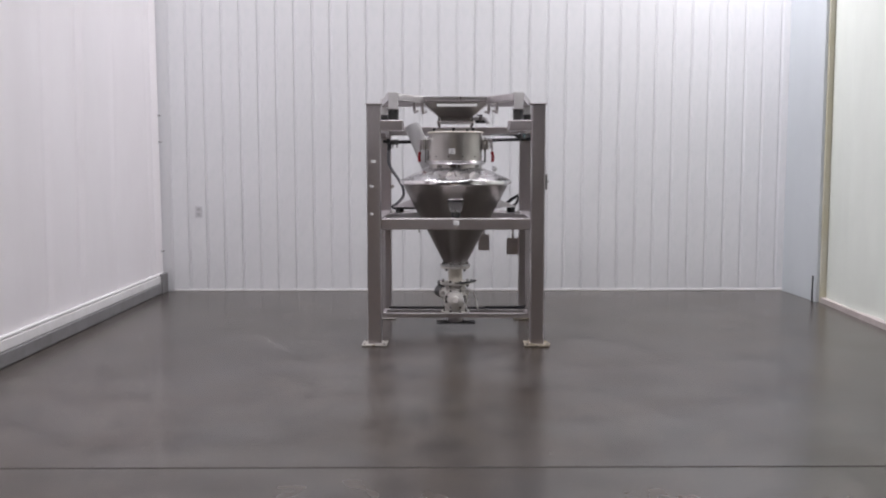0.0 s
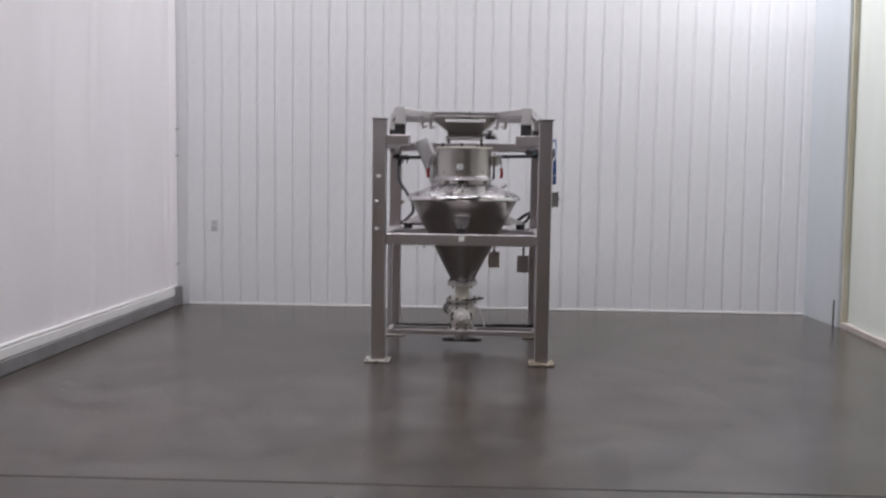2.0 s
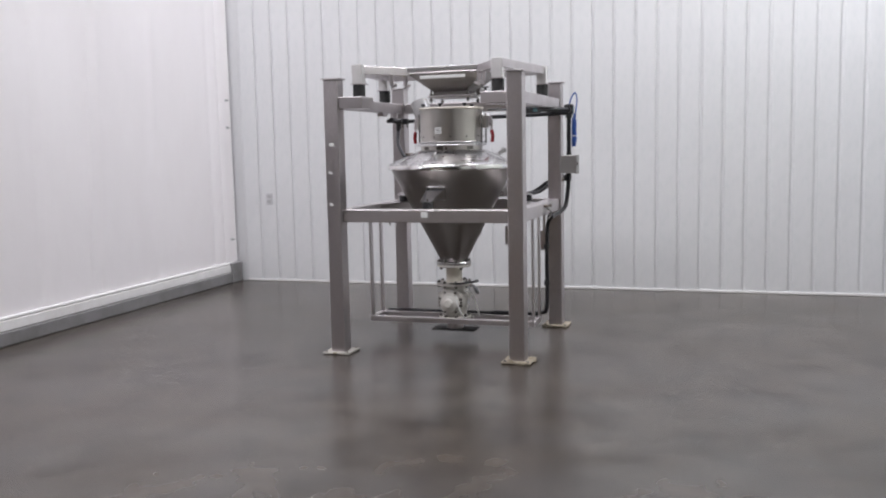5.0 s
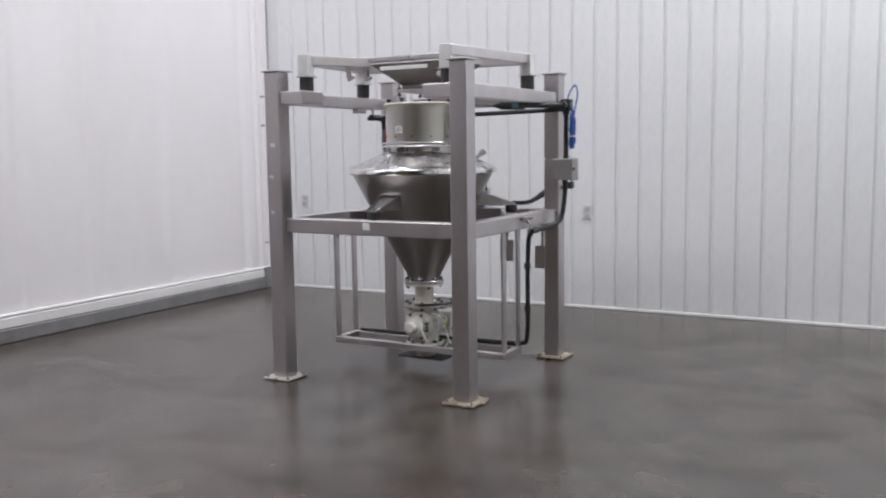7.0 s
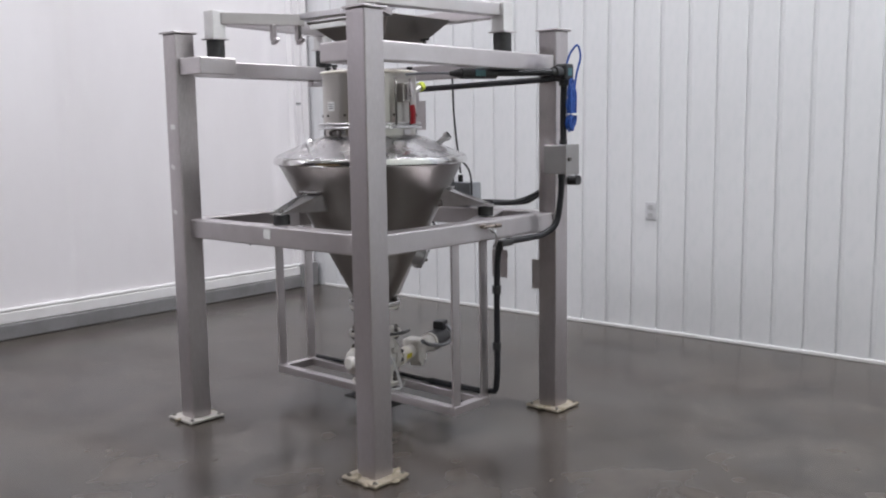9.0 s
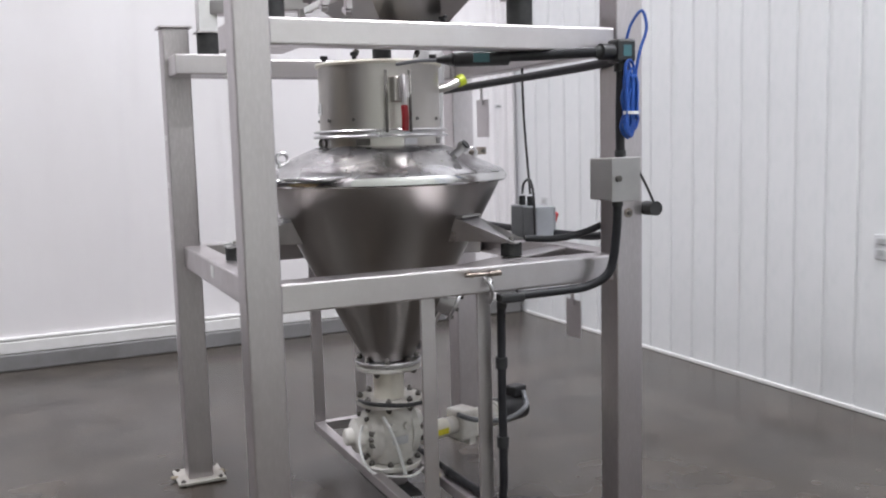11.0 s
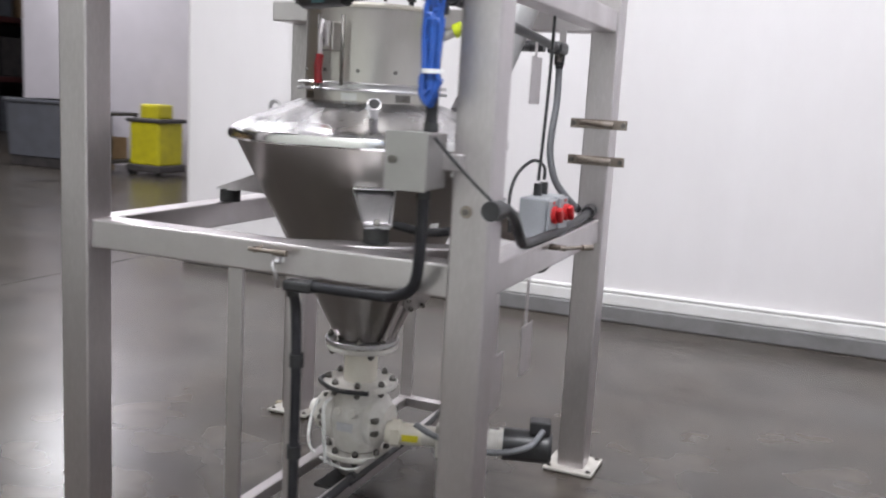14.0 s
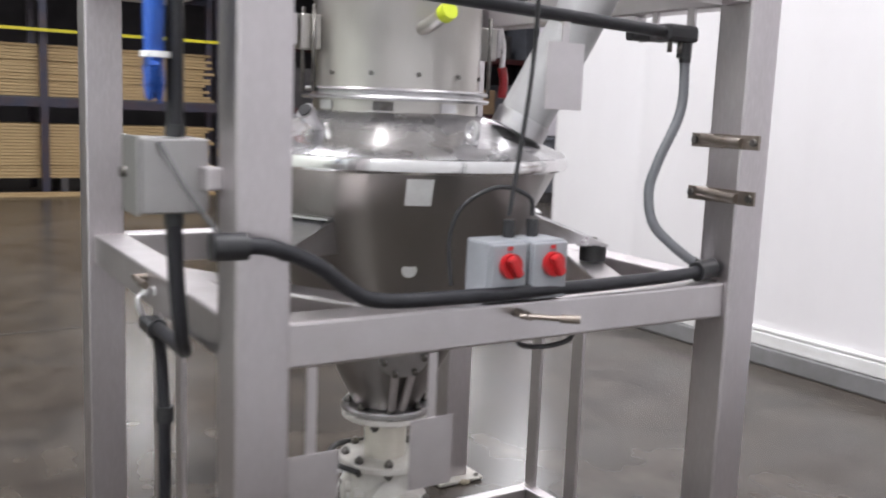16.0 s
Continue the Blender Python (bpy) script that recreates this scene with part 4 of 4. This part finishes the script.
line("conduit", [(0.70, 0.69, 1.125), (0.62, 0.695, 1.122), (0.53, 0.69, 1.085), (0.46, 0.683, 1.035), (0.39, 0.676, 1.008), (0.2, 0.668, 1.0), (-0.1, 0.655, 0.997), (-0.4, 0.635, 0.998), (-0.56, 0.62, 1.005)], 0.0148, CONDUIT, "dark conduit lying along the back rail")
for p, q in (((0.72, 0.69, 1.126), (0.66, 0.692, 1.125)), ((-0.50, 0.626, 1.002), (-0.56, 0.62, 1.008))):
    one("conduit_coupling", rod(B(), p, q, 0.024), BLACK_PLASTIC, "black threaded conduit coupling", "conduit fitting")
line("conduit", [(0.735, 0.525, 1.165), (0.73, 0.522, 1.05), (0.715, 0.505, 0.93), (0.69, 0.44, 0.886), (0.682, 0.35, 0.878), (0.678, 0.18, 0.876)], 0.0148, CONDUIT, "dark conduit curving from the terminal box under the rail")
one("conduit_coupling", span(B(), (0.655, 0.115, 0.858), (0.70, 0.20, 0.888), 0.008), BLACK_PLASTIC, "black conduit junction under the rail", "conduit fitting")
line("conduit", [(0.672, 0.13, 0.865), (0.655, 0.135, 0.80), (0.648, 0.137, 0.6), (0.645, 0.137, 0.24), (0.60, 0.135, 0.182), (0.45, 0.13, 0.176), (0.25, 0.12, 0.176)], 0.014, CONDUIT, "dark conduit dropping along the hanger strap")
for z in (0.66, 0.40):
    one("conduit_coupling", rod(B(), (0.647, 0.137, z - 0.018), (0.647, 0.137, z + 0.018), 0.020), BLACK_PLASTIC, "black conduit coupling on the upright", "conduit fitting")
line("cable", [(0.47, 0.33, 1.03), (0.50, 0.43, 1.025), (0.54, 0.53, 1.045), (0.58, 0.66, 1.10), (0.62, 0.69, 1.12)], 0.012, CONDUIT, "dark cable from the rubber foot to the post", "cable")
line("cable", [(0.77, 0.56, 1.29), (0.74, 0.63, 1.21), (0.70, 0.70, 1.135)], 0.004, BLACK_PLASTIC, "thin black cable hanging beside the post", "cable")
line("cable", [(0.0, 0.60, 1.71), (0.01, 0.600, 1.45), (0.05, 0.60, 1.15)], 0.005, BLACK_PLASTIC, "thin black cable hanging to the switch boxes", "cable")
line("cable", [(-0.56, 0.105, 0.176), (-0.3, 0.13, 0.172), (0.0, 0.13, 0.172), (0.3, 0.13, 0.172)], 0.010, BLACK_PLASTIC, "black cable lying on the cradle", "cable")
line("cable", [(0.02, 0.60, 0.888), (0.0, 0.60, 0.865), (-0.06, 0.60, 0.855), (-0.13, 0.60, 0.862), (-0.15, 0.60, 0.889)], 0.006, BLACK_PLASTIC, "black cable loop below the rail", "cable")

# blue air lines, coiled and tied
coil = thing("air_line_coil", (0.765, 0.545, 1.33), "bundle of blue air line tied with a white strap", "air hose")
rnd = random.Random(5)
for k in range(11):
    o = Vector((0.772 + rnd.uniform(-0.010, 0.012), 0.548 + rnd.uniform(-0.012, 0.012), 0))
    w2 = rnd.uniform(0.008, 0.022)
    zl, zh = 1.36 + rnd.uniform(0, 0.03), 1.555 + rnd.uniform(-0.06, 0.05)
    pts = [o + Vector((0, w2, zl + 0.03)), o + Vector((0, 0, zl)), o + Vector((0, -w2, zl + 0.03)), o + Vector((0, -0.008, 1.44)),
           o + Vector((0, -w2 * 0.8, zh - 0.03)), o + Vector((0, 0, zh)), o + Vector((0, w2 * 0.8, zh - 0.03)), o + Vector((0, 0.008, 1.44)), o + Vector((0, w2, zl + 0.03))]
    part("loop", hose(B(), pts, 0.0045, seg=8), BLUE, coil)
part("tail", hose(B(), [(0.775, 0.555, 1.50), (0.78, 0.575, 1.62), (0.785, 0.60, 1.70), (0.775, 0.59, 1.755), (0.75, 0.57, 1.72), (0.735, 0.56, 1.67)], 0.005, seg=8), BLUE, coil)
part("tie", rod(B(), (0.772, 0.548, 1.434), (0.772, 0.548, 1.444), 0.025), WHITE_PAPER, coil, "white tie strap")

# ---- switch boxes with red knobs ----


def switch_box(x0, x1, y1, kx, gx, label):
    ob = thing("switch_box", ((x0 + x1) / 2, 0.6, 0.976), label, "switch box", "switch boxes on the rail")
    part("body", span(B(), (x0, 0.572, 0.978), (x1, y1, 1.105), 0.006), BOX_GREY, ob)
    part("cover", span(B(), (x0 + 0.003, y1 + 0.001, 0.982), (x1 - 0.003, y1 + 0.010, 1.101), 0.004), BOX_GREY, ob)
    bm = rod(B(), (kx, y1 + 0.01, 1.056), (kx, y1 + 0.022, 1.056), 0.026, seg=28)
    cube(bm, (kx, y1 + 0.030, 1.056), (0.020, 0.020, 0.046), Matrix.Rotation(radians(30), 3, "Y"), 0.005)
    part("knob", bm, RED, ob, "red rotary knob")
    part("marker", span(B(), (kx - 0.006, y1 + 0.0105, 1.088), (kx + 0.006, y1 + 0.0125, 1.096)), RED, ob)
    part("gland", rod(B(), (gx, 0.60, 1.105), (gx, 0.60, 1.142), 0.013, seg=12), BLACK_PLASTIC, ob)


switch_box(0.043, 0.138, 0.655, 0.091, 0.05, "grey plastic switch box with a red rotary knob")
switch_box(-0.060, 0.036, 0.660, -0.016, -0.012, "grey plastic switch box with a red rotary knob")
line("cable", [(-0.012, 0.60, 1.15), (0.0, 0.60, 1.19), (0.07, 0.585, 1.21), (0.14, 0.56, 1.17), (0.165, 0.55, 1.10), (0.16, 0.555, 1.0)], 0.005, BLACK_PLASTIC, "black cable looping from the switch box", "cable")

# ---- hanging sheet plates ----


def hang_plate(c, ztop, w, h, label, yaw=0.0):
    c = Vector(c)
    ob = thing("hanging_plate", (c.x, c.y, c.z - h / 2), label, "sheet plate", "plates hanging from the rails")
    rot = Matrix.Rotation(radians(yaw), 3, "Z")
    part("plate", cube(B(), c, (w, 0.004, h), rot, 0.001), STEEL_FLAT, ob)
    part("strap", span(B(), (c.x - 0.010, c.y - 0.006, c.z + h / 2 - 0.02), (c.x + 0.010, c.y - 0.003, ztop)), STEEL_FLAT, ob)


hang_plate((0.26, 0.66, 0.685), ZB, 0.10, 0.145, "thin stainless plate hanging below the rail")
hang_plate((0.52, 0.66, 0.650), ZB, 0.11, 0.150, "thin stainless plate hanging below the rail")
hang_plate((-0.155, 0.505, 1.452), 1.59, 0.105, 0.15, "thin stainless plate hanging below the upper rail")

# ---- warehouse beyond the curtain ----


def plain_bin(x, y, w, d, h, mat, label):
    ob = thing("storage_bin", (x, y, 0), label, "bin")
    bm = B()
    prism(bm, [(x - d / 2, y - w / 2 + 0.05, 0.16), (x - d / 2, y + w / 2 - 0.05, 0.16), (x - d / 2, y + w / 2, h), (x - d / 2, y - w / 2, h)], (0, 0, 0), (d, 0, 0))
    part("body", bm, mat, ob)
    part("rim", span(B(), (x - d / 2 - 0.03, y - w / 2 - 0.03, h - 0.05), (x + d / 2 + 0.03, y + w / 2 + 0.03, h), 0.01), mat, ob)
    part("skid", span(B(), (x - d / 2 + 0.02, y - w / 2 + 0.06, 0), (x + d / 2 - 0.02, y + w / 2 - 0.06, 0.16), 0.01), DARK_GOODS, ob)


plain_bin(-8.3, -9.75, 1.15, 0.9, 1.02, BIN_GREY, "large grey plastic bin on a black skid")
cart = thing("cleaning_cart", (-8.4, -7.9, 0), "yellow cleaning cart with a black chassis", "cleaning cart")
part("bucket", span(B(), (-8.7, -8.2, 0.14), (-8.15, -7.65, 0.82), 0.04), YELLOW_PAINT, cart)
part("chassis", span(B(), (-8.72, -8.25, 0.05), (-8.12, -7.6, 0.16), 0.02), DARK_GOODS, cart)
part("wringer", span(B(), (-8.6, -8.1, 0.82), (-8.25, -7.75, 1.05), 0.04), YELLOW_PAINT, cart)
part("rim", span(B(), (-8.73, -8.25, 0.78), (-8.12, -7.6, 0.84), 0.02), DARK_GOODS, cart)
for y in (-8.17, -7.68):
    part("wheel", rod(B(), (-8.16, y - 0.02, 0.05), (-8.16, y + 0.02, 0.05), 0.05), RUBBER, cart)
shelf = thing("utility_cart", (-8.2, -8.65, 0), "black utility cart with cartons on its shelf", "cart")
for z in (0.15, 0.85):
    part("shelf", span(B(), (-8.5, -8.93, z), (-7.9, -8.33, z + 0.05), 0.01), DARK_GOODS, shelf)
for x, y in ((-8.47, -8.9), (-8.47, -8.36), (-7.93, -8.9), (-7.93, -8.36)):
    part("upright", span(B(), (x - 0.02, y - 0.02, 0), (x + 0.02, y + 0.02, 0.9)), DARK_GOODS, shelf)
one("carton", span(B(), (-8.4, -8.83, 0.2), (-7.98, -8.45, 0.52), 0.01), CARTON, "brown cardboard carton on the cart", "carton")
one("sack", cube(B(), (-7.85, -8.6, 0.12), (0.4, 0.5, 0.24), None, 0.08), CARTON, "slumped brown sack on the floor", "sack")


def pallet_rack(x0, x1, y0, depth, levels, label, beam=RACK_RED):
    ob = thing("pallet_rack", ((x0 + x1) / 2, y0, 0), label, "pallet rack", "pallet racks")
    n = max(1, round((x1 - x0) / 2.7))
    for k in range(n + 1):
        x = x0 + (x1 - x0) * k / n
        for y in (y0, y0 - depth):
            part("upright", span(B(), (x - 0.05, y - 0.04, 0), (x + 0.05, y + 0.04, 4.6)), RACK_BLUE, ob)
    for z in levels:
        for y in (y0, y0 - depth):
            part("beam", span(B(), (x0, y - 0.03, z - 0.12), (x1, y + 0.03, z)), beam, ob)
        part("deck", span(B(), (x0, y0 - depth, z), (x1, y0, z + 0.02)), DARK_GOODS, ob)


pallet_rack(-19, -5.5, -17.0, 1.1, (1.3, 2.7, 4.1), "dark pallet rack holding mixed goods")
pallet_rack(-3.6, 4.4, -11.75, 1.1, (1.32, 3.0), "dark pallet rack behind the lumber", RACK_BLUE)
rnd = random.Random(11)
for z in (0.0, 1.32, 2.72):
    x = -18.8
    while x < -6.3:
        w3, h3 = rnd.uniform(0.7, 1.3), rnd.uniform(0.5, 1.05)
        mat = rnd.choice((DARK_GOODS, CARTON, DARK_GOODS, BIN_GREY, DARK_GOODS))
        one("stored_crate", span(B(), (x, -17.9, z), (x + w3, -17.1 + rnd.uniform(0, 0.1), z + h3), 0.02), mat, "dim stored crate on the pallet rack", "crate", "goods on the rack")
        x += w3 + rnd.uniform(0.1, 0.6)


def lumber_stack(x0, x1, y, z0, rows, label):
    ob = thing("lumber_stack", ((x0 + x1) / 2, y, z0), label, "lumber stack", "lumber stacks")
    t = 0.045
    data = mesh_of("plank", cube(B(), (0, 0, 0), (x1 - x0, 0.30, t - 0.006), None, 0.004), WOOD)
    r2 = random.Random(int(z0 * 100) + 3)
    for k in range(rows):
        for j in range(2):
            pl = new("plank", data)
            pl.parent = ob
            pl.location = (r2.uniform(-0.10, 0.10), 0.16 - 0.32 * j + r2.uniform(-0.015, 0.015), t * (k + 0.5))
    return ob


for x in (-2.8, -1.2, 0.4):
    one("timber_bearer", span(B(), (x - 0.05, -12.6, 0), (x + 0.05, -11.85, 0.20), 0.005), DARK_GOODS, "dark timber bearer under the lumber", "timber")
lumber_stack(-3.3, 2.2, -12.2, 0.20, 17, "stack of pale sawn planks on dark bearers")
lumber_stack(-3.3, 2.2, -12.2, 1.342, 16, "stack of pale sawn planks on the rack deck")
one("plank_on_floor", span(B(), (-3.2, -11.5, 0), (1.8, -11.2, 0.04), 0.004), WOOD, "pale plank lying on the floor by the rack", "plank")
guard = thing("rack_guard", (-3.55, -11.6, 0), "yellow painted steel rack guard post", "guard post")
part("post", span(B(), (-3.62, -11.68, 0.012), (-3.48, -11.56, 2.35), 0.01), YELLOW_PAINT, guard)
part("foot", span(B(), (-3.70, -11.70, 0), (-3.40, -11.50, 0.012)), YELLOW_PAINT, guard)
part("rail", span(B(), (-3.48, -11.64, 2.22), (3.0, -11.60, 2.26)), YELLOW_PAINT, guard)
pail = thing("pail", (-3.98, -10.2, 0), "white plastic pail on the floor", "pail")
part("body", lathe(B(), [(0.0, 0.0), (0.13, 0.0), (0.15, 0.40), (0.156, 0.40), (0.156, 0.42), (0.0, 0.42)], (-3.98, -10.2, 0), 32), WHITE_PAPER, pail)
part("handle", hose(B(), [(-4.13, -10.2, 0.38), (-4.08, -10.05, 0.30), (-3.98, -10.02, 0.27), (-3.88, -10.05, 0.30), (-3.83, -10.2, 0.38)], 0.004), BOLT, pail)
dolly = thing("floor_dolly", (-4.7, -10.6, 0), "dark steel dolly with stacked parts", "dolly")
part("deck", span(B(), (-5.1, -10.9, 0.14), (-4.3, -10.3, 0.20), 0.01), DARK_GOODS, dolly)
for x in (-5.0, -4.4):
    for y in (-10.82, -10.38):
        part("wheel", rod(B(), (x, y - 0.02, 0.07), (x, y + 0.02, 0.07), 0.07), RUBBER, dolly)
part("load", span(B(), (-5.0, -10.85, 0.20), (-4.45, -10.4, 0.62), 0.03), DARK_GOODS, dolly)
part("load", span(B(), (-4.95, -10.8, 0.62), (-4.6, -10.5, 0.80), 0.04), CARTON, dolly)

# ---- wall panels, one by one ----
PITCH = 0.1945
bm = B()
w4, d4 = PITCH - 0.004, 0.010
outline = [(-w4 / 2, 0), (-w4 / 2, -d4 + 0.006), (-w4 / 2 + 0.016, -d4 + 0.0045), (-w4 / 2 + 0.026, -d4), (w4 / 2 - 0.004, -d4), (w4 / 2, -d4 + 0.004), (w4 / 2, 0)]
prism(bm, [(x, y, 0) for x, y in outline], (0, 0, 0.023), (0, 0, WALL_H))
panel_mesh = mesh_of("panel", bm, WALL_PAINT)
for k in range(36):
    u2 = -2.955 + PITCH * k
    pn = new("panel", panel_mesh)
    pn.parent = wall_north
    pn.matrix_basis = Matrix.Translation(in_room(u2, BACK + 0.010, 0)) @ room.to_4x4()
